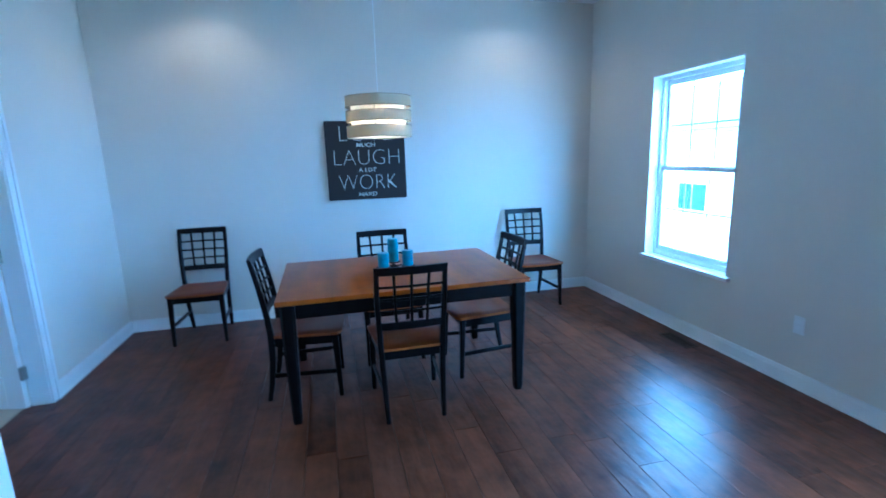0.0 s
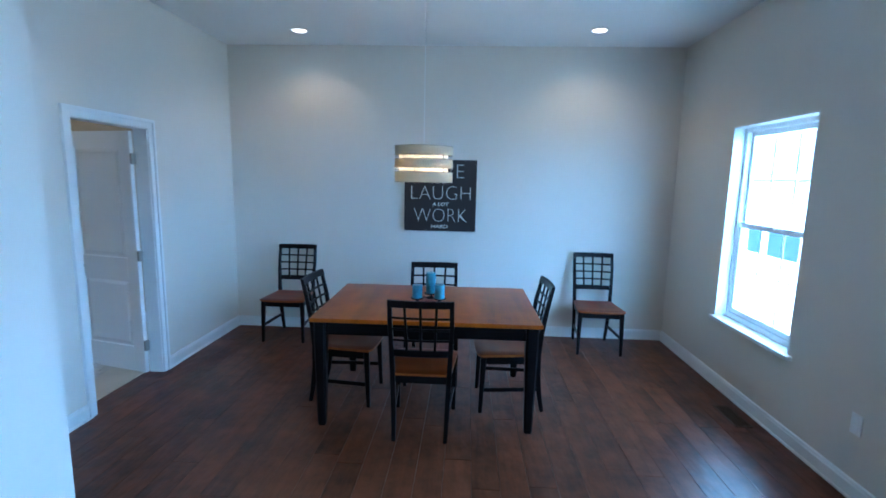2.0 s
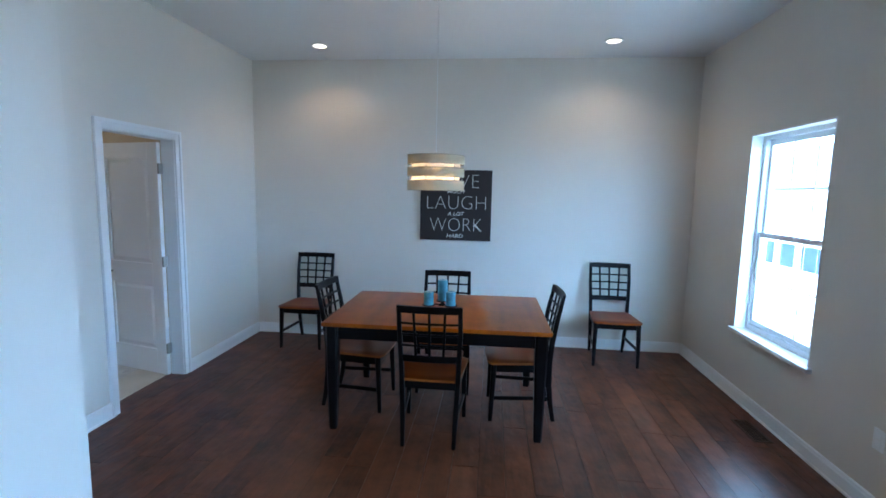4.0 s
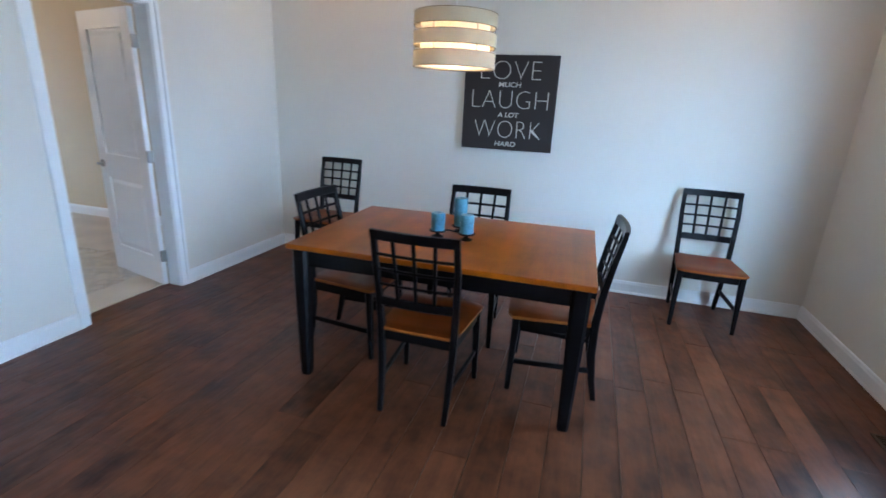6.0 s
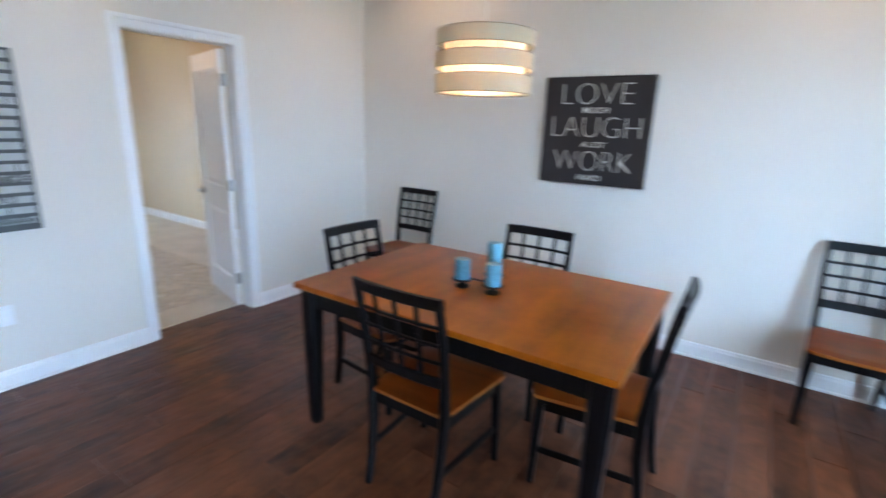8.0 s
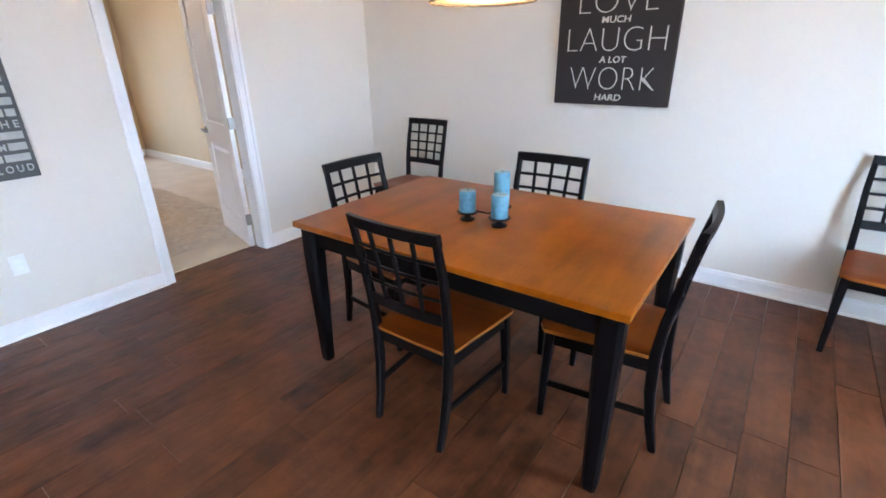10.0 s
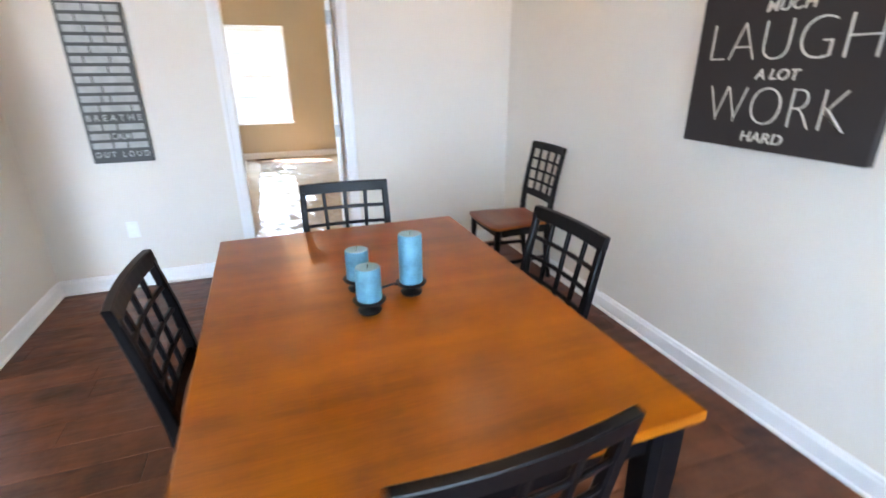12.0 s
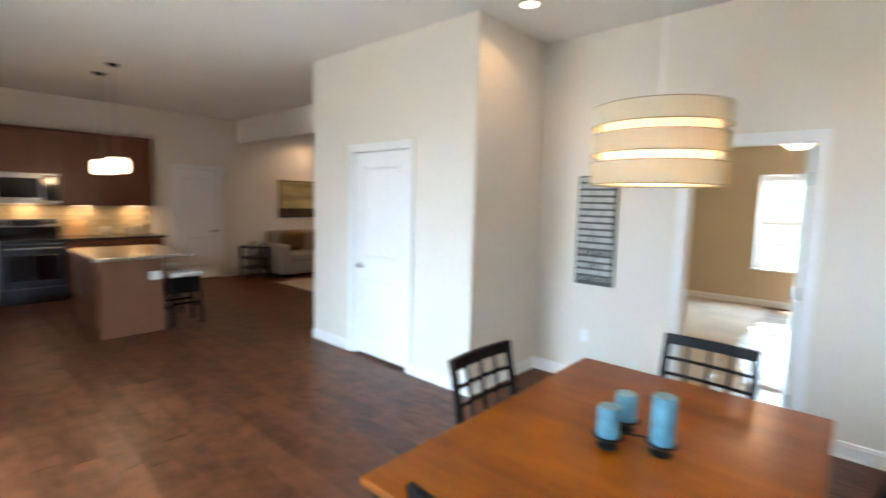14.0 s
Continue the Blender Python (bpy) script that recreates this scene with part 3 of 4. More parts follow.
def sash_window(name, face, sign, y0, y1, z0, z1, label, rail=0.042, bar=0.007):
    """A white single-hung window in a wall facing along x; sign: the way out of the room."""
    t = tagged(thing(name, label, "window"), kind="structure")

    def blk(nm, d0, d1, a0, a1, b0, b1, bev=0.003, mat=VINYL, par=None):
        x0, x1 = sorted((face + sign * d0, face + sign * d1))
        return part(nm, box((x0, a0, b0), (x1, a1, b1), bev), mat, par or t)

    mid = (z0 + z1) / 2 - 0.005
    # white returns of the opening
    for nm, a0, a1, b0, b1 in (("return_side", y0, y0 + 0.012, z0, z1), ("return_side", y1 - 0.012, y1, z0, z1), ("return_head", y0 + 0.012, y1 - 0.012, z1 - 0.012, z1)):
        blk(nm, -0.002, 0.088, a0, a1, b0, b1, 0.001, TRIM)
    f = 0.045
    for nm, a0, a1, b0, b1 in (("window_frame", y0, y0 + f, z0, z1), ("window_frame", y1 - f, y1, z0, z1), ("window_frame", y0 + f, y1 - f, z1 - f, z1), ("window_frame", y0 + f, y1 - f, z0, z0 + f)):
        blk(nm, 0.09, 0.158, a0, a1, b0, b1)
    for low, d0, d1, b0, b1 in ((True, 0.098, 0.120, z0 + f, mid + 0.022), (False, 0.126, 0.148, mid - 0.022, z1 - f)):
        s = 0.034
        a0, a1 = y0 + f + 0.001, y1 - f - 0.001
        sash = blk("lower_sash" if low else "upper_sash", d0, d1, a0, a0 + s, b0, b1)
        blk("sash_stile", d0, d1, a1 - s, a1, b0, b1, par=sash)
        blk("sash_rail", d0, d1, a0 + s, a1 - s, b0, b0 + rail, par=sash)
        blk("sash_rail", d0, d1, a0 + s, a1 - s, b1 - rail, b1, par=sash)
        dm = (d0 + d1) / 2
        pane = blk("pane", dm - 0.002, dm + 0.002, a0 + s - 0.004, a1 - s + 0.004, b0 + rail - 0.004, b1 - rail + 0.004, 0, GLASS, sash)
        pane.visible_shadow = False
        for i in (1, 2):
            u = a0 + s + (a1 - a0 - 2 * s) * i / 3
            blk("grille_bar", dm - 0.006, dm - 0.0022, u - bar, u + bar, b0 + rail, b1 - rail, 0.001, par=sash)
        u = (b0 + b1) / 2
        blk("grille_bar", dm + 0.0022, dm + 0.006, a0 + s, a1 - s, u - bar, u + bar, 0.001, par=sash)
        if low:
            blk("sash_lock", d0 - 0.012, d0, (a0 + a1) / 2 - 0.03, (a0 + a1) / 2 + 0.03, b1 - 0.012, b1 + 0.006, 0.003, par=sash)
    blk("window_sill", -0.038, 0.088, y0 - 0.036, y1 + 0.022, z0 - 0.030, z0 + 0.0005, 0.006, TRIM)
    return t


sash_window("window_1", XR, 1, WY0, WY1, WZ0, WZ1, "white single-hung window with grilles and a projecting sill")
sash_window("window_2", BX, -1, FW0, FW1, FWZ0, FWZ1, "white sash window in the tan bedroom", 0.058, 0.013)
# frame of the patio door behind the walker
t = tagged(thing("door_4", "white framed glazed patio door", "door"), kind="structure")
for a0, a1, b0, b1 in ((0.70, 0.77, 0, 2.1), (1.78, 1.85, 0, 2.1), (0.77, 1.78, 2.02, 2.1), (0.77, 1.78, 0, 0.12)):
    part("door_frame", box((XR + 0.03, a0, b0), (XR + 0.12, a1, b1), 0.004), VINYL, t)

# ---- dining furniture ----


def dining_table(m):
    t = thing("dining_table", "rectangular dining table with honey-brown top and black tapered legs", "table", m)
    L, W, H = 1.550, 1.060, 0.780
    bm = box((-L / 2, -W / 2, H - 0.028), (L / 2, W / 2, H), 0.006, segments=3)
    part("tabletop", bm, TOPWOOD, t, "glossy honey-brown wooden tabletop", True)
    for s in (-1, 1):
        part("apron", box((-L / 2 + 0.10, s * (W / 2 - 0.058) - 0.011, H - 0.125), (L / 2 - 0.10, s * (W / 2 - 0.058) + 0.011, H - 0.0285), 0.003), BLACK, t)
        part("apron", box((s * (L / 2 - 0.058) - 0.011, -W / 2 + 0.10, H - 0.125), (s * (L / 2 - 0.058) + 0.011, W / 2 - 0.10, H - 0.0285), 0.003), BLACK, t)
    for sx in (-1, 1):
        for sy in (-1, 1):
            x, y = sx * (L / 2 - 0.062), sy * (W / 2 - 0.062)
            part("leg", sweep([(x, y, 0), (x, y, 0.02), (x, y, 0.60), (x, y, H - 0.0285)], [(0.050, 0.050), (0.056, 0.056), (0.086, 0.086), (0.086, 0.086)]), BLACK, t)
    return t


dining_table(pose(1.190, 4.056, 0, 0, 0, 0.7))


def dining_chair():
    t = thing("dining_chair", "black lattice-back dining chair with brown wooden seat", "chair", group="dining chairs")
    # shaped seat, wider in front, dished and rounded
    bm = bmesh.new()
    nx, ny = 12, 12
    top, bot = [], []
    for j in range(ny + 1):
        v = j / ny
        hw = 0.195 + 0.038 * min(1.0, v * 1.1)
        y = -0.205 + 0.455 * v
        ra, rb = [], []
        for i in range(nx + 1):
            u = 2 * i / nx - 1
            yy = y + (0.018 * (1 - u * u) if v > 0.9 else 0.018 * (1 - u * u) * v)
            cut = 0.02 * max(0, abs(u) - 0.83) / 0.17 if v > 0.95 else 0
            edge = max(abs(u), abs(2 * v - 1))
            dish = 0.008 * max(0.0, 1 - (u * 1.1) ** 2) * max(0.0, 1 - ((v - 0.4) * 2) ** 2)
            drop = 0.006 * max(0, (edge - 0.86) / 0.14) ** 2
            ra.append(bm.verts.new((u * hw, yy - cut, 0.458 - dish - drop)))
            rb.append(bm.verts.new((u * hw * 0.985, (yy - cut) * 0.985, 0.434)))
        top.append(ra)
        bot.append(rb)
    for j in range(ny):
        for i in range(nx):
            bm.faces.new((top[j][i], top[j][i + 1], top[j + 1][i + 1], top[j + 1][i]))
            bm.faces.new((bot[j][i + 1], bot[j][i], bot[j + 1][i], bot[j + 1][i + 1]))
    rim = lambda g: [g[0][i] for i in range(nx)] + [g[j][nx] for j in range(ny)] + [g[ny][i] for i in range(nx, 0, -1)] + [g[j][0] for j in range(ny, 0, -1)]
    a, b = rim(top), rim(bot)
    edge = bmesh.new()
    # light caught on the rounded outer edge is painted in as paler wood
    rows = [[edge.verts.new(v.co) for v in a], [edge.verts.new((v.co + w.co) / 2 + Vector((v.co.x, v.co.y, 0)) * 0.008) for v, w in zip(a, b)], [edge.verts.new(w.co) for w in b]]
    for p, q in zip(rows, rows[1:]):
        for i in range(len(p)):
            k = (i + 1) % len(p)
            edge.faces.new((p[k], p[i], q[i], q[k]))
    seat = part("seat", bm, SEATWOOD, t, "brown stained wooden seat", True)
    part("seat_edge", edge, EDGEWOOD, seat, "seat edge with its highlight put into the colour", True)
    bm = box((-0.195, 0.190, 0.372), (0.195, 0.210, 0.4335), 0.002)
    part("seat_frame", bm, BLACK, t)
    part("seat_frame", box((-0.170, -0.195, 0.380), (0.170, -0.177, 0.4335), 0.002), BLACK, t)
    for s in (-1, 1):
        bm = box((-0.009, -0.18, 0.375), (0.009, 0.19, 0.4335), 0.002)
        part("seat_frame", moved(bm, Matrix.Translation((s * 0.192, 0.0, 0)) @ pose(0, 0, 0, 0, 0, -s * 3.2)), BLACK, t)
        # back posts run down into splayed rear legs
        pts, sec = [], []
        for z, y, x, w, d in ((0, -0.240, 0.170, 0.026, 0.030), (0.12, -0.216, 0.174, 0.030, 0.036), (0.28, -0.196, 0.180, 0.033, 0.041), (0.45, -0.192, 0.186, 0.034, 0.042), (0.60, -0.206, 0.191, 0.032, 0.036), (0.78, -0.236, 0.198, 0.030, 0.030), (0.925, -0.268, 0.196, 0.028, 0.025)):
            pts.append((s * x, y, z))
            sec.append((w, d))
        part("back_post", sweep(pts, sec), BLACK, t)
        part("front_leg", sweep([(s * 0.210, 0.225, 0), (s * 0.207, 0.215, 0.25), (s * 0.202, 0.208, 0.4335)], [(0.028, 0.028), (0.036, 0.036), (0.042, 0.042)]), BLACK, t)
        a, b = Vector((s * 0.176, -0.21, 0.175)), Vector((s * 0.207, 0.216, 0.175))
        bm = box((-0.008, -(b - a).length / 2, -0.014), (0.008, (b - a).length / 2, 0.014), 0.004)
        part("stretcher", moved(bm, Matrix.Translation((a + b) / 2) @ pose(0, 0, 0, 0, 0, math.degrees(math.atan2(-(b - a).x, (b - a).y)))), BLACK, t)

    # curved lattice back: depth at a height, bowed backwards in the middle
    def back_y(x, z):
        return -0.192 - 0.076 * max(0, (z - 0.45) / 0.475) ** 1.35 - 0.016 * (1 - (x / 0.2) ** 2)

    def slat(nm, z0, z1, half, depth):
        bm = bmesh.new()
        n = 10
        rows = []
        for i in range(n + 1):
            x = -half + 2 * half * i / n
            e, g = 0.0028, depth / 2
            ring = ((z0, e - g), (z0 + e, -g), (z1 - e, -g), (z1, e - g), (z1, g - e), (z1 - e, g), (z0 + e, g), (z0, g - e))
            rows.append([bm.verts.new((x, back_y(x, z) + d, z)) for z, d in ring])
        for p, q in zip(rows, rows[1:]):
            for k in range(8):
                bm.faces.new((p[k], p[(k + 1) % 8], q[(k + 1) % 8], q[k]))
        bm.faces.new(rows[0])
        bm.faces.new(rows[-1][::-1])
        part(nm, bm, BLACK, t)

    slat("crest_rail", 0.912, 0.960, 0.210, 0.024)
    slat("lower_rail", 0.572, 0.618, 0.188, 0.020)
    for z, h in ((0.685, 0.190), (0.762, 0.193), (0.840, 0.196)):
        slat("cross_bar", z - 0.0075, z + 0.0075, h, 0.012)
    for k in (-1, 0, 1):
        zs = (0.612, 0.70, 0.78, 0.86, 0.918)
        pts = [(k * (0.090 + 0.010 * (z - 0.6) / 0.3), back_y(k * 0.09, z) - 0.001, z) for z in zs]
        part("upright_bar", sweep(pts, [(0.017, 0.014)] * len(zs)), BLACK, t)
    return t


first = dining_chair()
first.matrix_basis = pose(1.180, 3.655, 0, 0, 0, 0)
for m, words in ((pose(1.803, 4.066, 0, 0, 0, 92.5), "at a table end"), (pose(0.535, 4.072, 0, 0, 0, -92.5), "at a table end"), (pose(1.176, 4.480, 0, 0, 0, 181.5), "tucked under the table"),
                 (pose(-0.421, 5.372, 0, 0, 0, 180), "standing against the wall"), (pose(2.812, 5.352, 0, 0, 0, 178.5), "against the wall near a window")):
    c = copy_thing(first, m)
    tagged(c, "black lattice-back chair with brown seat, " + words)
tagged(first, "black lattice-back chair with brown seat, pushed to the table")

# candle holder with three candles
CT = 0.780
c0 = Vector((1.180, 4.048, CT))
spots = [(1.094, 3.998, 0.100), (1.262, 4.002, 0.105), (1.183, 4.156, 0.165)]
t = thing("candle_holder", "black iron three-armed candle holder on the table", "candle holder", Matrix.Translation(c0))
for x, y, h in spots:
    d = Vector((x, y, CT)) - c0
    bm = lathe([(0, 0.0005), (0.034, 0.0005), (0.036, 0.006), (0.016, 0.014), (0.010, 0.022), (0.016, 0.034), (0, 0.034)], 24)
    part("foot", moved(bm, Matrix.Translation(d)), IRON, t, "", True)
    bm = lathe([(0, 0.0345), (0.047, 0.0345), (0.051, 0.040), (0.047, 0.0415), (0, 0.0405)], 28)
    part("dish", moved(bm, Matrix.Translation(d)), IRON, t, "", True)
    bm = rod(d + Vector((0, 0, 0.022)), Vector((d.x * 0.45, d.y * 0.45, 0.040)), 0.004, sides=8)
    rod(Vector((d.x * 0.45, d.y * 0.45, 0.040)), (0, 0, 0.030), 0.004, sides=8, bm=bm)
    part("arm", bm, IRON, t, "", True)
for x, y, h in spots:
    k = thing("candle", "%s turquoise pillar candle on an iron dish" % ("tall" if h > 0.15 else "short"), "candle", pose(x, y, CT + 0.0415), "pillar candles")
    r = 0.0385
    part("wax_body", lathe([(0, 0), (r - 0.002, 0), (r, 0.003), (r, h - 0.006), (r - 0.003, h - 0.001)], 32), WAX, k, "mottled turquoise wax", True)
    part("wax_top", lathe([(r - 0.0032, h - 0.001), (r - 0.006, h), (0.018, h - 0.003), (0, h - 0.005)], 32), WAXTOP, k, "paler turquoise candle top", True)
    part("wick", rod((0, 0, h - 0.006), (0.002, 0.001, h + 0.008), 0.0011, sides=6), DARKVOID, k)

# pendant lamp over the table
LX, LY = 1.123, 4.055
t = thing("pendant_lamp", "cream linen drum pendant with two open glowing slits", "lamp", pose(LX, LY, 0))
R = 0.213


def band(z0, z1, r, th=0.003):
    return lathe([(r, z0), (r, z1), (r - th, z1), (r - th, z0), (r, z0)], 64)


for z0, z1 in ((1.878, 1.944), (1.786, 1.852), (1.684, 1.760)):
    p = part("fabric_band", band(z0 + 0.003, z1 - 0.003, R), LINEN, t, "cream linen band", True)
    for z in (z0, z1 - 0.003):
        part("hem", band(z, z + 0.003, R + 0.0008, 0.0045), RIMCLOTH, p, "", True)
part("inner_diffuser", band(1.694, 1.932, R - 0.034, 0.002), DIFFUSER, t, "glowing white inner shade", True)
part("bottom_diffuser", lathe([(0, 1.690), (R - 0.030, 1.690), (R - 0.030, 1.693), (0, 1.693)], 48), DIFFUSER, t, "glowing bottom diffuser", True)
for k in range(6):
    a = 2 * math.pi * k / 6 + 0.3
    part("rib", box((-0.002, -0.002, 1.684), (0.002, 0.002, 1.944)), STEEL, t).matrix_basis = Matrix.Translation(((R - 0.006) * math.cos(a), (R - 0.006) * math.sin(a), 0))
for k in range(3):
    a = 2 * math.pi * k / 3
    part("spider_arm", rod((0, 0, 1.915), ((R - 0.004) * math.cos(a), (R - 0.004) * math.sin(a), 1.915), 0.0025, sides=6), STEEL, t)
part("stem", rod((0, 0, 1.91), (0, 0, CZ - 0.02), 0.003, sides=10), TRIM, t, "thin white stem", True)
lamp("pendant_bulb", "POINT", Matrix.Translation((LX, LY, 1.725)), 1.3, WARM, 0.035)
part("bulb", lathe([(0, 1.75), (0.025, 1.765), (0.032, 1.80), (0.02, 1.85), (0.013, 1.90), (0, 1.90)], 16), CANGLOW, t, "glowing frosted bulb", True)
part("canopy", lathe([(0, CZ - 0.028), (0.02, CZ - 0.028), (0.062, CZ - 0.012), (0.065, CZ - 0.0005), (0, CZ - 0.0005)], 32), STEEL, t, "round nickel ceiling canopy", True)

# recessed ceiling lights
for x, y, watts in ((-0.19, 5.19, 3.8), (2.61, 5.14, 3.8), (-0.30, 2.60, 2.6)):
    t = thing("recessed_light", "round white recessed ceiling light, switched on", "ceiling light", pose(x, y, CZ), "recessed lights")
    part("trim_ring", lathe([(0.062, -0.0005), (0.088, -0.0005), (0.090, -0.004), (0.086, -0.007), (0.066, -0.006), (0.062, -0.0005)], 40), TRIM, t, "", True)
    part("lens", lathe([(0, -0.004), (0.05, -0.0035), (0.0635, -0.0025), (0.0635, -0.001), (0, -0.001)], 32), CANGLOW, t, "glowing warm lens", True)
    lamp("recessed_lamp", "SPOT", Matrix.Translation((x, y, CZ - 0.012)), watts, WARM, 0.05, angle=138, blend=0.6)

# canvas with lettering on the wall behind the table
SX0, SX1, SZ0, SZ1 = 0.767, 1.543, 1.150, 1.916
t = thing("canvas_sign", "square dark brown canvas sign with cream lettering", "wall art", pose(0, YB - 0.0385, 0))
part("canvas", box((SX0, 0, SZ0), (SX1, 0.038, SZ1), 0.004), CANVAS, t, "dark brown stretched canvas")
for text, x0, x1, z0, z1, thin in (("LOVE", 0.905, 1.405, 1.725, 1.868, True), ("LAUGH", 0.842, 1.482, 1.495, 1.636, True), ("WORK", 0.875, 1.445, 1.252, 1.394, True),
                                   ("MUCH", 1.062, 1.250, 1.664, 1.704, False), ("A LOT", 1.070, 1.250, 1.422, 1.462, False), ("HARD", 1.062, 1.242, 1.182, 1.222, False)):
    me = lettering(text, x0, x1, z0, z1, 0.002, -0.030 if thin else 0.014, 0.0 if thin else 0.12)
    me.materials.clear()
    me.materials.append(CREAM)
    part("text_line", me, CREAM, t, "cream words reading " + text)

# tall word board on the doorway wall
BY = 2.664
t = thing("word_board", "tall narrow grey-green board with rows of pale words", "wall art", pose(XL + 0.001, 0, 0))
part("board", box((0, BY, 0.902), (0.024, BY + 0.350, 1.862), 0.003), SLATE, t)
row_h = 0.930 / 16
splits = ((3, 2, 2), (2, 4, 2), (3, 3, 2), (4, 2, 3), (3, 4, 1), (2, 4, 3), (5, 3, 0), (2, 5, 0), (3, 4, 0), (3, 1, 4), (2, 4, 1), (), (2, 2, 4), (4, -4, 3), (3, 2, 3), ())


def board_word(text, y, width, z0, z1):
    me = lettering(text, 0, width, 0, z1 - z0, 0.0015, 0.012)
    co = [v.co.copy() for v in me.vertices]
    for v, c in zip(me.vertices, co):
        v.co = (0.024 - c.y, y + c.x, z0 + c.z)
    me.materials.append(PALEGREY)
    part("text_line", me, PALEGREY, t, "pale word reading " + text.replace(" ", ""))


for i, sp in enumerate(splits):
    z1 = 1.848 - i * row_h
    z0 = z1 - row_h * 0.66
    if not sp:
        board_word("B R E A T H E" if i < 12 else "O U T   L O U D", BY + 0.020, 0.31, z0, z1)
        continue
    total = sum(abs(n) for n in sp)
    y = BY + 0.018
    gapw = 0.010
    unit = (0.314 - gapw * (len(sp) - 1)) / total
    for n in sp:
        if n > 0:
            part("word_bar", box((0.0242, y, z0), (0.0258, y + unit * n, z1), 0.0006, segments=1), PALEGREY, t)
        else:
            board_word("CALM", y, -unit * n, z0, z1)
        y += unit * abs(n) + gapw


def wall_plate(name, y, z, face, sign, label, toggles):
    t = thing(name, label, "outlet" if not toggles else "switch", pose(face, y, z))
    part("plate", box((min(0, sign * 0.006), -0.036, -0.058), (max(0, sign * 0.006), 0.036, 0.058), 0.002), TRIM, t)
    for k in (-1, 1):
        if toggles:
            if k > 0:
                part("rocker", box((min(0, sign * 0.010), -0.016, -0.032), (max(0, sign * 0.010), 0.016, 0.032), 0.002), VINYL, t)
        else:
            part("socket", box((min(0, sign * 0.008), -0.017, k * 0.021 - 0.014), (max(0, sign * 0.008), 0.017, k * 0.021 + 0.014), 0.003), VINYL, t)


wall_plate("wall_outlet", 2.78, 0.43, XL + 0.0005, 1, "white double wall outlet above the baseboard", False)
wall_plate("wall_outlet", 3.09, 0.42, XR - 0.0005, -1, "white double wall outlet under the window", False)
wall_plate("light_switch", 2.66, 1.30, XR - 0.0005, -1, "white rocker light switch plate on the wall", True)

# floor register by the window wall
t = thing("floor_register", "brown slotted metal register set in the floor", "vent", pose(3.475, 3.96, 0))
for lo, hi in (((-0.065, -0.165, 0.0), (-0.048, 0.165, 0.005)), ((0.048, -0.165, 0.0), (0.065, 0.165, 0.005)), ((-0.048, -0.165, 0.0), (0.048, -0.148, 0.005)), ((-0.048, 0.148, 0.0), (0.048, 0.165, 0.005))):
    part("frame", box(lo, hi, 0.0015), REGISTER, t)
# flat black sheet paints the shade below the slats
part("duct", box((-0.048, -0.148, 0.0), (0.048, 0.148, 0.001)), DARKVOID, t)
for k in range(14):
    y = -0.138 + 0.276 * k / 13
    part("slat", box((-0.048, y - 0.004, 0.0012), (0.048, y + 0.004, 0.0042), 0.001, segments=1), REGISTER, t)

# ---- kitchen ----


def cab_door(x0, x1, z0, z1, y, par, mat, name="cabinet_door"):
    """A framed panel door on a cabinet front that faces +y."""
    fr = 0.055
    bm = box((x0 + 0.002, y, z0 + 0.002), (x0 + fr, y + 0.02, z1 - 0.002), 0.002)
    box((x1 - fr, y, z0 + 0.002), (x1 - 0.002, y + 0.02, z1 - 0.002), 0.002, bm)
    box((x0 + fr, y, z0 + 0.002), (x1 - fr, y + 0.02, z0 + fr), 0.002, bm)
    box((x0 + fr, y, z1 - fr), (x1 - fr, y + 0.02, z1 - 0.002), 0.002, bm)
    box((x0 + fr, y, z0 + fr), (x1 - fr, y + 0.010, z1 - fr), 0, bm)
    d = part(name, bm, mat, par)
    return d


UY = KY + 0.33
RX0, RX1 = 1.44, 2.20
for x0, x1, z0 in ((0.19, 0.60, 1.40), (0.60, 1.02, 1.40), (1.02, RX0, 1.40), (RX0, RX1, 1.87)):
    t = thing("wall_cabinet", "reddish-brown wooden wall cabinet over the counter" if z0 < 1.5 else "short reddish-brown cabinet above the microwave", "cabinet", group="wall cabinets")
    part("body", box((x0 + 0.0008, KY + 0.001, z0), (x1 - 0.0008, UY, 2.48)), CABWOOD, t)
    cab_door(x0, x1, z0 + 0.005, 2.475, UY + 0.0005, t, CABWOOD)
    part("crown", box((x0 + 0.0005, KY + 0.001, 2.4805), (x1 - 0.0005, UY + 0.035, 2.525), 0.006), CABWOOD, t)
for x in (0.42, 1.16):
    t = thing("under_cabinet_light", "slim glowing light strip under the wall cabinet", "light", pose(x, KY + 0.16, 1.399), group="under-cabinet lights")
    part("housing", box((-0.13, -0.02, -0.008), (0.13, 0.02, -0.0005), 0.002), TRIM, t)
    part("lens", box((-0.12, -0.015, -0.011), (0.12, 0.015, -0.0085)), CANGLOW, t)
    lamp("under_cabinet_lamp", "AREA", Matrix.Translation((x, KY + 0.16, 1.385)), 0.35, WARM, 0.24, 0.03)
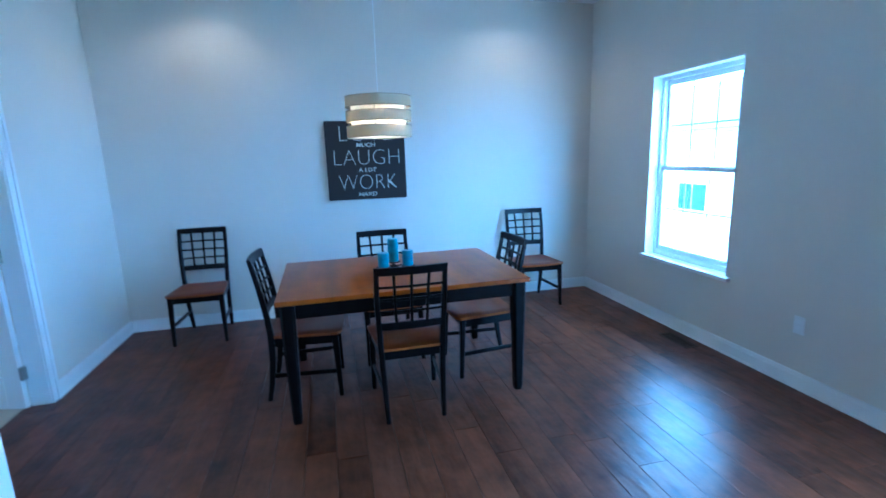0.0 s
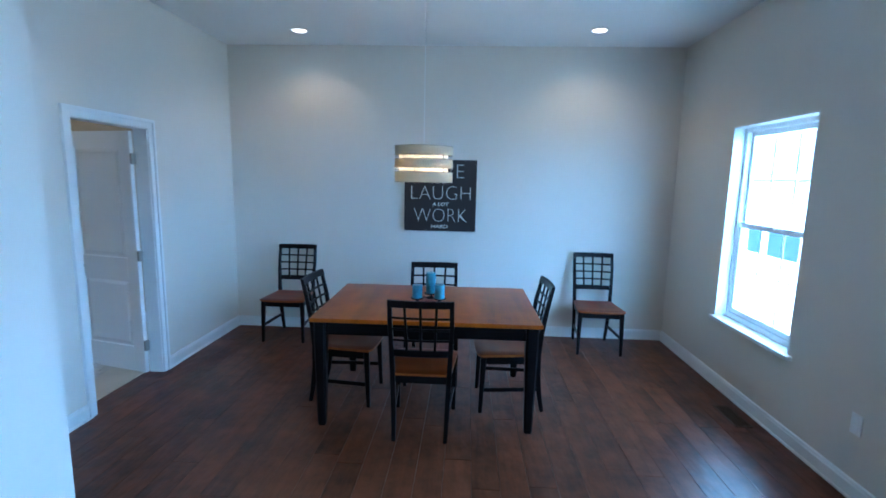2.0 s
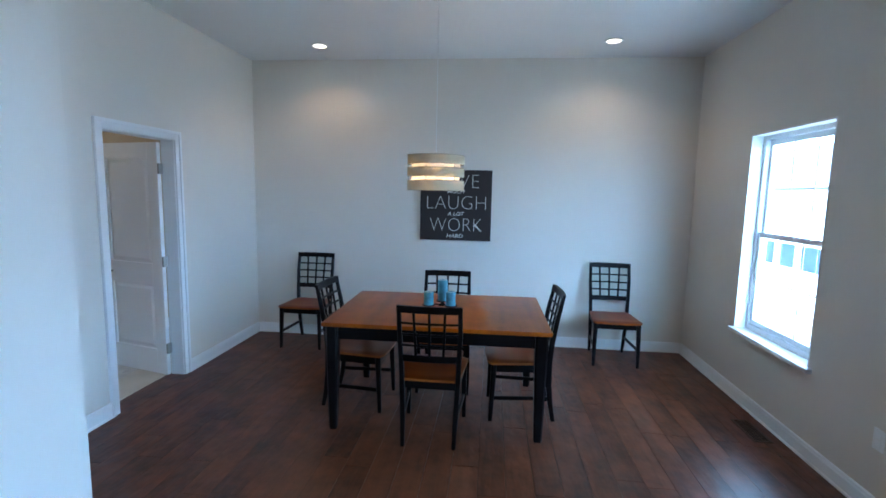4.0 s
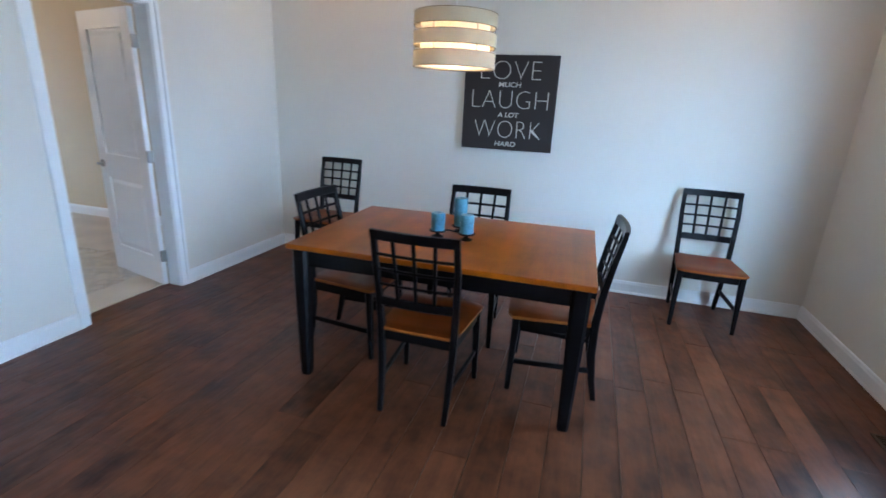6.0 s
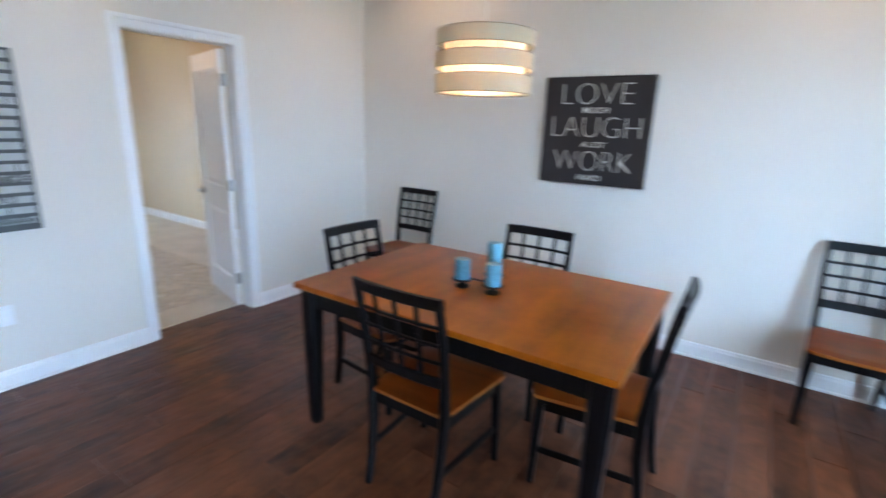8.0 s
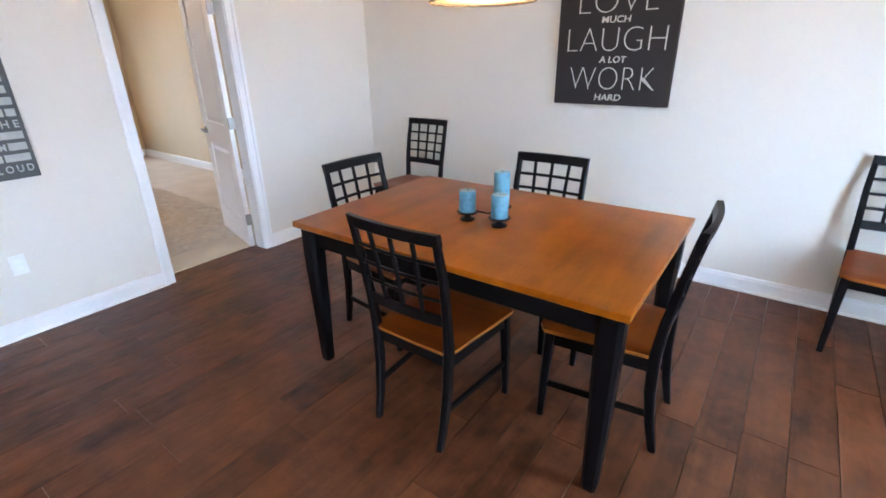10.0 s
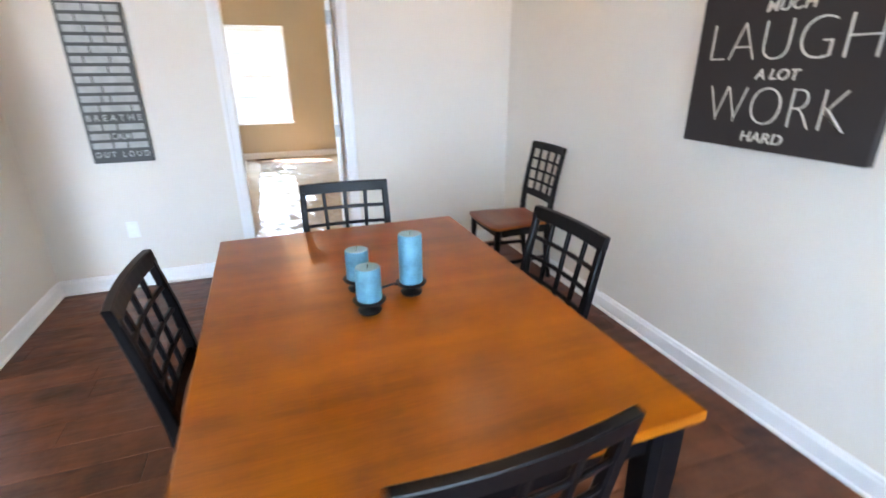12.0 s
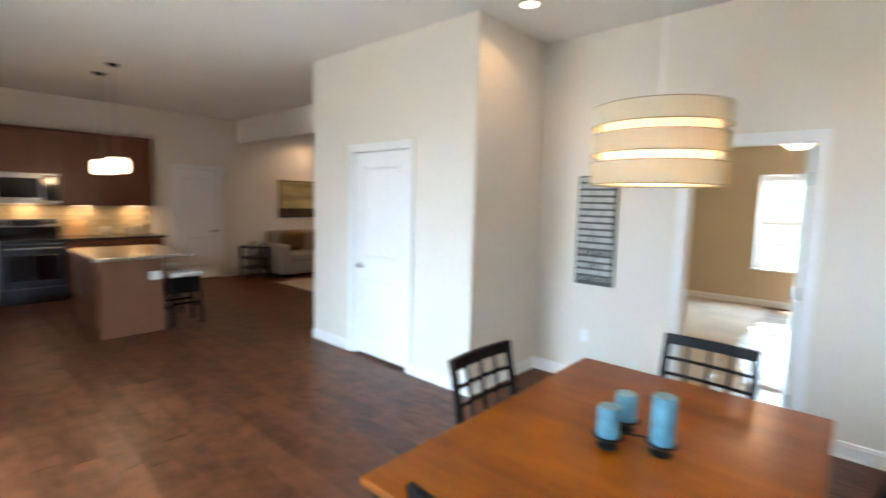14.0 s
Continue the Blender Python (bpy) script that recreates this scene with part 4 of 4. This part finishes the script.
for x0, x1 in ((0.14, 0.58), (0.58, 1.01), (1.01, RX0 - 0.004)):
    t = thing("base_cabinet", "reddish-brown base cabinet with one drawer", "cabinet", group="base cabinets")
    part("body", box((x0 + 0.0008, KY + 0.001, 0.10), (x1 - 0.0008, KY + 0.60, 0.878)), CABWOOD, t)
    part("toe_kick", box((x0 + 0.001, KY + 0.001, 0.0), (x1 - 0.001, KY + 0.53, 0.0995)), DARKVOID, t)
    cab_door(x0, x1, 0.11, 0.71, KY + 0.6005, t, CABWOOD)
    part("drawer", box((x0 + 0.003, KY + 0.6005, 0.72), (x1 - 0.003, KY + 0.62, 0.87), 0.003), CABWOOD, t)
tagged(part("worktop", box((0.10, KY + 0.001, 0.8785), (RX0 - 0.004, KY + 0.645, 0.915), 0.006), GRANITE), "dark polished granite worktop on the base cabinets", "worktop")
bs = tagged(part("backsplash", box((0.14, KY + 0.0005, 0.9155), (RX1, KY + 0.003, 1.3995)), GROUT), "beige tiled backsplash behind the counter", "backsplash", kind="structure")

t = thing("microwave", "stainless over-range microwave with black glass door", "microwave")
part("body", box((RX0 + 0.003, KY + 0.001, 1.43), (RX1 - 0.003, KY + 0.38, 1.866), 0.004), INOX, t)
part("door", box((RX0 + 0.20, KY + 0.3805, 1.47), (RX1 - 0.01, KY + 0.40, 1.84), 0.004), INOX, t)
part("window", box((RX0 + 0.23, KY + 0.4005, 1.51), (RX1 - 0.05, KY + 0.404, 1.79), 0.003), BLKGLASS, t, "black glass door window")
part("control_panel", box((RX0 + 0.01, KY + 0.3805, 1.47), (RX0 + 0.195, KY + 0.398, 1.84), 0.003), BLKGLASS, t)
part("handle", rod((RX0 + 0.215, KY + 0.43, 1.50), (RX0 + 0.215, KY + 0.43, 1.80), 0.009), INOX, t)
part("hood_lamp", box((RX0 + 0.25, KY + 0.10, 1.424), (RX1 - 0.25, KY + 0.16, 1.4295)), CANGLOW, t, "glowing lamp under the microwave")
lamp("microwave_lamp", "AREA", Matrix.Translation((RX0 + 0.38, KY + 0.13, 1.415)), 0.3, WARM, 0.24, 0.05)
t = thing("kitchen_range", "stainless freestanding range with black glass oven door", "range")
part("body", box((RX0 + 0.003, KY + 0.01, 0.0), (RX1 - 0.003, KY + 0.66, 0.905), 0.004), DARKINOX, t)
part("cooktop", box((RX0, KY + 0.01, 0.9055), (RX1, KY + 0.69, 0.922), 0.005), BLKGLASS, t)
part("backguard", box((RX0 + 0.003, KY + 0.006, 1.065), (RX1 - 0.003, KY + 0.080, 1.185), 0.008), INOX, t)
part("backguard_panel", box((RX0 + 0.003, KY + 0.006, 0.9225), (RX1 - 0.003, KY + 0.070, 1.0645), 0.003), BLKGLASS, t, "black glass lower backguard")
part("control_display", box((RX0 + 0.2, KY + 0.0805, 1.085), (RX1 - 0.2, KY + 0.084, 1.165), 0.001), BLKGLASS, t)
for k in (0, 1, 2, 3):
    part("knob", rod((RX0 + 0.06 + (k % 2) * 0.07 + (k // 2) * 0.56, KY + 0.0805, 1.125), (RX0 + 0.06 + (k % 2) * 0.07 + (k // 2) * 0.56, KY + 0.105, 1.125), 0.02, 0.017, 16), BLKGLASS, t)
part("oven_door", box((RX0 + 0.006, KY + 0.6605, 0.24), (RX1 - 0.006, KY + 0.70, 0.86), 0.006), DARKINOX, t)
part("oven_window", box((RX0 + 0.09, KY + 0.7005, 0.34), (RX1 - 0.09, KY + 0.704, 0.70), 0.004), BLKGLASS, t, "black glass oven window")
part("handle", rod((RX0 + 0.06, KY + 0.75, 0.80), (RX1 - 0.06, KY + 0.75, 0.80), 0.013), INOX, t)
part("drawer", box((RX0 + 0.006, KY + 0.6605, 0.06), (RX1 - 0.006, KY + 0.695, 0.228), 0.005), DARKINOX, t)
for k, (x, r, h, mat) in enumerate(((0.36, 0.05, 0.17, CERAMIC), (0.50, 0.045, 0.12, CERAMIC), (0.86, 0.055, 0.15, CERAMIC))):
    j = thing("canister", "cream ceramic canister with a lid on the worktop", "canister", pose(x, KY + 0.22, 0.9155), "canisters")
    part("jar", lathe([(0, 0), (r * 0.9, 0), (r, 0.01), (r, h * 0.85), (r * 0.93, h * 0.9), (0, h * 0.9)], 24), mat, j, "", True)
    part("lid", lathe([(0, h * 0.905), (r * 0.97, h * 0.905), (r * 0.97, h * 0.95), (r * 0.3, h), (0, h)], 24), mat, j, "", True)
tagged(part("cutting_board", moved(box((-0.15, -0.01, 0), (0.15, 0.01, 0.24), 0.006), pose(1.22, KY + 0.075, 0.9158, 10)), BOARD), "light maple cutting board leaning on the backsplash", "cutting board")

# island with stools and pendants
IX0, IX1, IY0, IY1 = 0.965, 1.60, -2.75, -1.50
t = thing("kitchen_island", "brown wooden kitchen island with drawers", "island")
part("body", box((IX0, IY0, 0.0), (IX1, IY1, 0.868), 0.003), ISLWOOD, t, "plain light brown end panels")
for k in range(3):
    y0, y1 = IY0 + 0.02 + k * 0.41, IY0 + 0.41 + k * 0.41
    for z0, z1 in ((0.12, 0.40), (0.41, 0.69), (0.70, 0.85)):
        part("drawer", box((IX1 + 0.0005, y0, z0), (IX1 + 0.02, y1, z1), 0.003), CABWOOD, t)
tagged(part("island_worktop", box((0.66, IY0 - 0.05, 0.8685), (IX1 + 0.06, IY1 + 0.07, 0.905), 0.006), PALESTONE), "pale polished stone worktop on the island", "worktop")
wt = thing("wall_outlet", "white outlet plate on the island end panel", "outlet", pose(1.05, IY1 + 0.0005, 0.665))
part("plate", box((-0.06, 0, -0.05), (0.06, 0.006, 0.05), 0.002), TRIM, wt)
for k in (-1, 1):
    part("socket", box((k * 0.026 - 0.016, 0, -0.017), (k * 0.026 + 0.016, 0.008, 0.017), 0.003), VINYL, wt)


def stool():
    t = thing("counter_stool", "dark wooden counter stool with white seat", "stool", group="island stools")
    part("seat", box((-0.19, -0.17, 0.60), (0.19, 0.17, 0.655), 0.018, segments=3), SEATPAD, t, "white padded seat", True)
    part("apron", box((-0.165, -0.145, 0.40), (0.165, 0.145, 0.5995), 0.003), BLACK, t)
    for sx in (-1, 1):
        for sy in (-1, 1):
            part("leg", sweep([(sx * 0.175, sy * 0.155, 0), (sx * 0.15, sy * 0.13, 0.5995)], [(0.036, 0.036), (0.044, 0.044)]), BLACK, t)
        part("footrest", box((sx * 0.168 - 0.012, -0.14, 0.20), (sx * 0.168 + 0.012, 0.14, 0.228), 0.004), BLACK, t)
        part("footrest", box((-0.155, sx * 0.148 - 0.012, 0.26), (0.155, sx * 0.148 + 0.012, 0.288), 0.004), BLACK, t)
    return t


s0 = stool()
s0.matrix_basis = pose(0.70, -1.72, 0)
copy_thing(s0, pose(0.70, -2.45, 0))
for y in (-1.98, -2.61):
    t = thing("island_pendant", "small glowing glass pendant over the island", "lamp", pose(1.27, y, 0), "island pendants")
    part("shade", lathe([(0.0, 2.02), (0.085, 2.02), (0.11, 2.00), (0.125, 1.95), (0.12, 1.87), (0.10, 1.84), (0.098, 1.845), (0.0, 1.85)], 32), glowing("pendant_glass", (1.0, 0.88, 0.66), 0.6), t, "glowing frosted glass shade", True)
    part("stem", rod((0, 0, 2.02), (0, 0, CZ - 0.02), 0.004, sides=8), STEEL, t)
    part("canopy", lathe([(0, CZ - 0.026), (0.05, CZ - 0.024), (0.064, CZ - 0.0005), (0, CZ - 0.0005)], 28), IRON, t, "", True)
    lamp("island_bulb", "POINT", Matrix.Translation((1.27, y, 1.79)), 0.7, WARM, 0.06)

# ---- living room ----
t = thing("sofa", "taupe upholstered sofa with brown cushions against the wall", "sofa", pose(-3.00, KY + 0.50, 0))
part("base", box((-1.05, -0.42, 0.06), (1.05, 0.42, 0.32), 0.03, segments=3), SOFA, t, "", True)
part("backrest", box((-1.05, -0.46, 0.28), (1.05, -0.20, 0.90), 0.08, segments=4), SOFA, t, "", True)
for s in (-1, 1):
    part("arm", box((s * 1.06 - 0.11, -0.44, 0.06), (s * 1.06 + 0.11, 0.44, 0.66), 0.07, segments=4), SOFA, t, "", True)
for k in (-1, 0, 1):
    part("seat_cushion", box((k * 0.63 - 0.312, -0.2, 0.321), (k * 0.63 + 0.312, 0.44, 0.47), 0.04, segments=3), SOFA, t, "", True)
for k in (-1, 1):
    part("foot", box((k * 0.95 - 0.03, 0.30, 0), (k * 0.95 + 0.03, 0.36, 0.0595)), BLACK, t)
    part("foot", box((k * 0.95 - 0.03, -0.36, 0), (k * 0.95 + 0.03, -0.30, 0.0595)), BLACK, t)
for x in (0.62, -0.55):
    c = tagged(part("throw_pillow", moved(box((-0.26, -0.09, -0.2), (0.26, 0.09, 0.2), 0.085, segments=4), pose(-3.0 + x, KY + 0.42, 0.70, -16)), CUSHION, smooth=True), "brown cloth cushion leaning on the sofa back", "cushion")
t = thing("end_table", "dark wooden tiered end table beside the sofa", "side table", pose(-1.58, KY + 0.32, 0))
for z in (0.18, 0.37, 0.585):
    part("shelf" if z < 0.5 else "tabletop", box((-0.20, -0.22, z), (0.20, 0.22, z + 0.025), 0.004), BLACK, t)
for sx in (-1, 1):
    for sy in (-1, 1):
        part("leg", box((sx * 0.18 - 0.018, sy * 0.20 - 0.018, 0), (sx * 0.18 + 0.018, sy * 0.20 + 0.018, 0.5848), 0.002), BLACK, t)
t = thing("glass_dish", "pale glass bowl on the end table", "bowl", pose(-1.58, KY + 0.32, 0.6105))
part("bowl", lathe([(0, 0), (0.05, 0), (0.07, 0.02), (0.10, 0.10), (0.095, 0.10), (0.06, 0.025), (0, 0.012)], 28), CERAMIC, t, "", True)
t = thing("framed_painting", "ochre landscape painting in a dark frame above the sofa", "painting", pose(-2.80, KY + 0.001, 1.56))
part("frame", box((-0.52, 0, -0.40), (0.52, 0.02, 0.40), 0.004), CANVAS, t)
part("picture", box((-0.50, 0.0205, -0.20), (0.50, 0.024, 0.38), 0), ARTSKY, t)
part("picture", box((-0.50, 0.0205, -0.38), (0.50, 0.024, -0.2003), 0), ARTDARK, t, "dark foreground of the painting")
tagged(part("area_rug", box((-4.4, -3.55, 0.0), (-1.57, -1.2, 0.012), 0.004), RUG), "pale low-pile rug in front of the sofa", "rug")
for x, y in ((-2.9, -4.2), (-2.9, -2.2)):
    t = thing("recessed_light", "round white recessed ceiling light, switched on", "ceiling light", pose(x, y, CZ), "recessed lights")
    part("trim_ring", lathe([(0.062, -0.0005), (0.088, -0.0005), (0.090, -0.004), (0.086, -0.007), (0.066, -0.006), (0.062, -0.0005)], 40), TRIM, t, "", True)
    part("lens", lathe([(0, -0.004), (0.0635, -0.0025), (0.0635, -0.001), (0, -0.001)], 32), CANGLOW, t, "", True)
    lamp("recessed_lamp", "SPOT", Matrix.Translation((x, y, CZ - 0.012)), 7.0, WARM, 0.05, angle=138, blend=0.6)

# ---- bedroom ----
t = thing("ceiling_dome", "frosted glass dome light hung from the bedroom ceiling", "ceiling light", pose(-3.9, 3.93, BZ))
part("glass", lathe([(0, -0.495), (0.06, -0.49), (0.12, -0.46), (0.16, -0.40), (0.17, -0.35), (0, -0.35)], 32), glowing("dome_glass", (1.0, 0.9, 0.72), 0.6), t, "", True)
part("base", lathe([(0, -0.3495), (0.175, -0.3495), (0.175, -0.325), (0.02, -0.31), (0, -0.31)], 32), STEEL, t, "", True)
part("stem", rod((0, 0, -0.309), (0, 0, -0.02), 0.010, sides=12), STEEL, t)
part("canopy", lathe([(0, -0.026), (0.05, -0.024), (0.064, -0.0005), (0, -0.0005)], 28), STEEL, t, "", True)
lamp("dome_bulb", "POINT", Matrix.Translation((-3.9, 3.93, BZ - 0.56)), 3.2, WARM, 0.1)
bm = bmesh.new()
bmesh.ops.create_grid(bm, x_segments=190, y_segments=56, size=0.5, matrix=Matrix.Translation((-3.90, 4.12, 0.008)) @ Matrix.Diagonal((4.6, 1.16, 1, 1)))
for v in bm.verts:
    p = v.co * 3.1
    v.co.z += 0.034 * max(0.0, noise.noise(p * 0.8) - 0.05) + 0.022 * max(0.0, noise.noise(p * 2.3) - 0.1) + 0.018 * abs(noise.noise(p * 5.3)) + 0.001
    v.co.y += 0.05 * noise.noise(Vector((v.co.x * 1.3, 5, 0)))
tagged(part("plastic_sheet", bm, FILM, smooth=True), "wrinkled clear plastic film protecting the carpet", "plastic sheet")
t = thing("floor_register", "brown slotted metal register by the bedroom wall", "vent", pose(-6.27, 3.62, 0.006))
part("frame", box((-0.06, -0.15, 0), (0.06, 0.15, 0.008), 0.002), REGISTER, t)
# near-black strips on the solid plate paint the shaded slots
for k in range(8):
    part("slat", box((-0.045, -0.125 + k * 0.034, 0.0082), (0.045, -0.105 + k * 0.034, 0.010)), DARKVOID, t)

# ---- outside ----
gr = tagged(part("ground", box((XR + 0.17, -900, -3.4), (900, 900, -3.0)), GRASS), "pale dry lawn outside the window", "ground", kind="structure")
tagged(part("ground_west", box((-900, -900, -3.4), (BX - 0.17, 900, -0.6)), GRASS), "pale lawn outside the bedroom", "ground", kind="structure")
h = thing("neighbour_house", "white sided house with blue-grey windows beyond the lawn", "house")
part("wall", box((14, 6, -3.0), (24, 34, 2.2)), SIDING, h)
bm = bmesh.new()
pts = [(13.5, 5.5, 2.2), (24.5, 5.5, 2.2), (24.5, 34.5, 2.2), (13.5, 34.5, 2.2), (19, 5.5, 4.6), (19, 34.5, 4.6)]
vs = [bm.verts.new(p) for p in pts]
for f in ((0, 1, 2, 3), (0, 4, 5, 3), (1, 2, 5, 4), (0, 1, 4), (3, 5, 2)):
    bm.faces.new([vs[i] for i in f])
part("roof", bm, ROOF, h)
for k in range(31):
    z = -2.9 + k * 0.16
    part("siding_board", moved(box((-0.03, -14, 0), (0, 14, 0.17)), pose(14.0, 20, z, 0, -6)), SIDING, h)
for y0, y1 in ((8.0, 9.6), (11.5, 13.0), (15.0, 16.4), (18.6, 20.5), (20.9, 21.9), (22.3, 22.9), (26, 27.6)):
    up = 0.42 if y0 < 18 else 0.0
    w = part("window", box((13.90, y0 - 0.12, up - 1.25), (13.97, y1 + 0.12, up - 0.05), 0.01), VINYL, h)
    n = 2 if y1 - y0 > 1.2 else 1
    for i in range(n):
        a, b = y0 + (y1 - y0) * i / n, y0 + (y1 - y0) * (i + 1) / n
        part("pane", box((13.87, a + 0.03, up - 1.13), (13.8995, b - 0.03, up - 0.17)), NBGLASS, w)
h2 = thing("neighbour_house", "dark taupe sided house seen from the bedroom", "house")
part("wall", box((-26, -4, -0.6), (-18, 12, 4)), TAUPE, h2)
part("roof", box((-26.4, -4.4, 4.0), (-17.6, 12.4, 4.3)), ROOF, h2)

bm = lathe([(70, -6), (70, 105)], 48)
tagged(part("backdrop", moved(bm, Matrix.Translation((0, 4, 0))), HAZE), "bright hazy sky all round the house", "sky", kind="structure")

# ---- floorboards and tiles, piece by piece ----
PW = 0.163


def plank_mesh(length):
    """One board with eased long edges and ends."""
    bm = bmesh.new()
    w, z, c, h = PW / 2 - 0.0010, 0.012, 0.0004, length / 2 - 0.0008
    low = [bm.verts.new(p) for p in ((-w, -h, 0), (w, -h, 0), (w, h, 0), (-w, h, 0))]
    side = [bm.verts.new(p) for p in ((-w, -h, z - 0.0020), (w, -h, z - 0.0020), (w, h, z - 0.0020), (-w, h, z - 0.0020))]
    top = [bm.verts.new(p) for p in ((-w + c, -h + c, z), (w - c, -h + c, z), (w - c, h - c, z), (-w + c, h - c, z))]
    for p, q in ((low, side), (side, top)):
        for i in range(4):
            bm.faces.new((p[i], p[(i + 1) % 4], q[(i + 1) % 4], q[i]))
    bm.faces.new(top)
    return mesh_of(bm, PLANK)


floor_thing = tagged(new("floor"), "dark brown hand-scraped wooden floorboards", "floor", kind="structure")
LENGTHS = (1.02, 1.22, 1.42)
PLANKS = [plank_mesh(v) for v in LENGTHS]
rnd = random.Random(11)
far = bmesh.new()


def cut_plank(bm, x0, x1, y0, y1):
    c = 0.002
    a, b = [], []
    for x, y in ((x0 + c, y0 + c), (x1 - c, y0 + c), (x1 - c, y1 - c), (x0 + c, y1 - c)):
        a.append(bm.verts.new((x, y, 0.0)))
    for x, y in ((x0, y0), (x1, y0), (x1, y1), (x0, y1)):
        b.append(bm.verts.new((x, y, -0.012)))
    bm.faces.new(a)
    for i in range(4):
        j = (i + 1) % 4
        bm.faces.new((b[i], b[j], a[j], a[i]))


xs = []
x = 1.356
while x - PW > -6.5:
    x -= PW
while x < XR:
    xs.append(x)
    x += PW
for x0 in xs:
    x1 = min(x0 + PW, XR)
    whole = x0 >= XL - 0.01 and x0 + PW <= XR + 0.002
    y_end = YB if x1 > XL + 0.01 else PY0
    y = KY - rnd.random() * 1.0
    while y < y_end:
        k = rnd.randrange(3)
        y1 = y + LENGTHS[k]
        inside = y >= KY and y1 <= y_end
        hidden = x1 < PX - 0.02 and y > PY0 + 0.1 and y1 < PY1 - 0.1
        if whole and inside and y > -0.75 and not hidden:
            ob = new("plank", PLANKS[k])
            ob.parent = floor_thing
            ob.location = (x0 + PW / 2, y + LENGTHS[k] / 2, -0.012)
        elif not hidden:
            cut_plank(far, max(x0, -6.4), x1, max(y, KY), min(y1, y_end))
        y = y1
# short boards running through the bedroom doorway
x = min(v for v in xs if v + PW > XL + 0.01)
while x > -1.30:
    x -= PW
    for y0, y1 in ((DY0 - 0.0175, 3.93), (3.93, DY1 + 0.0175)):
        cut_plank(far, max(x, -1.30), x + PW, y0, y1)
part("far_planks", far, PLANK, floor_thing)
tagged(floor_thing.children[-1], kind="stuff")
tile = mesh_of(box((-0.0745, 0, -0.037), (0.0745, 0.006, 0.037), 0.0015, segments=1), SPLASH)
for j in range(6):
    for i in range(14):
        x = 0.22 + i * 0.152 + (0.076 if j % 2 else 0)
        if x + 0.075 < RX1:
            ob = new("tile", tile)
            ob.parent = bs
            ob.location = (x, KY + 0.003, 0.9565 + j * 0.078)
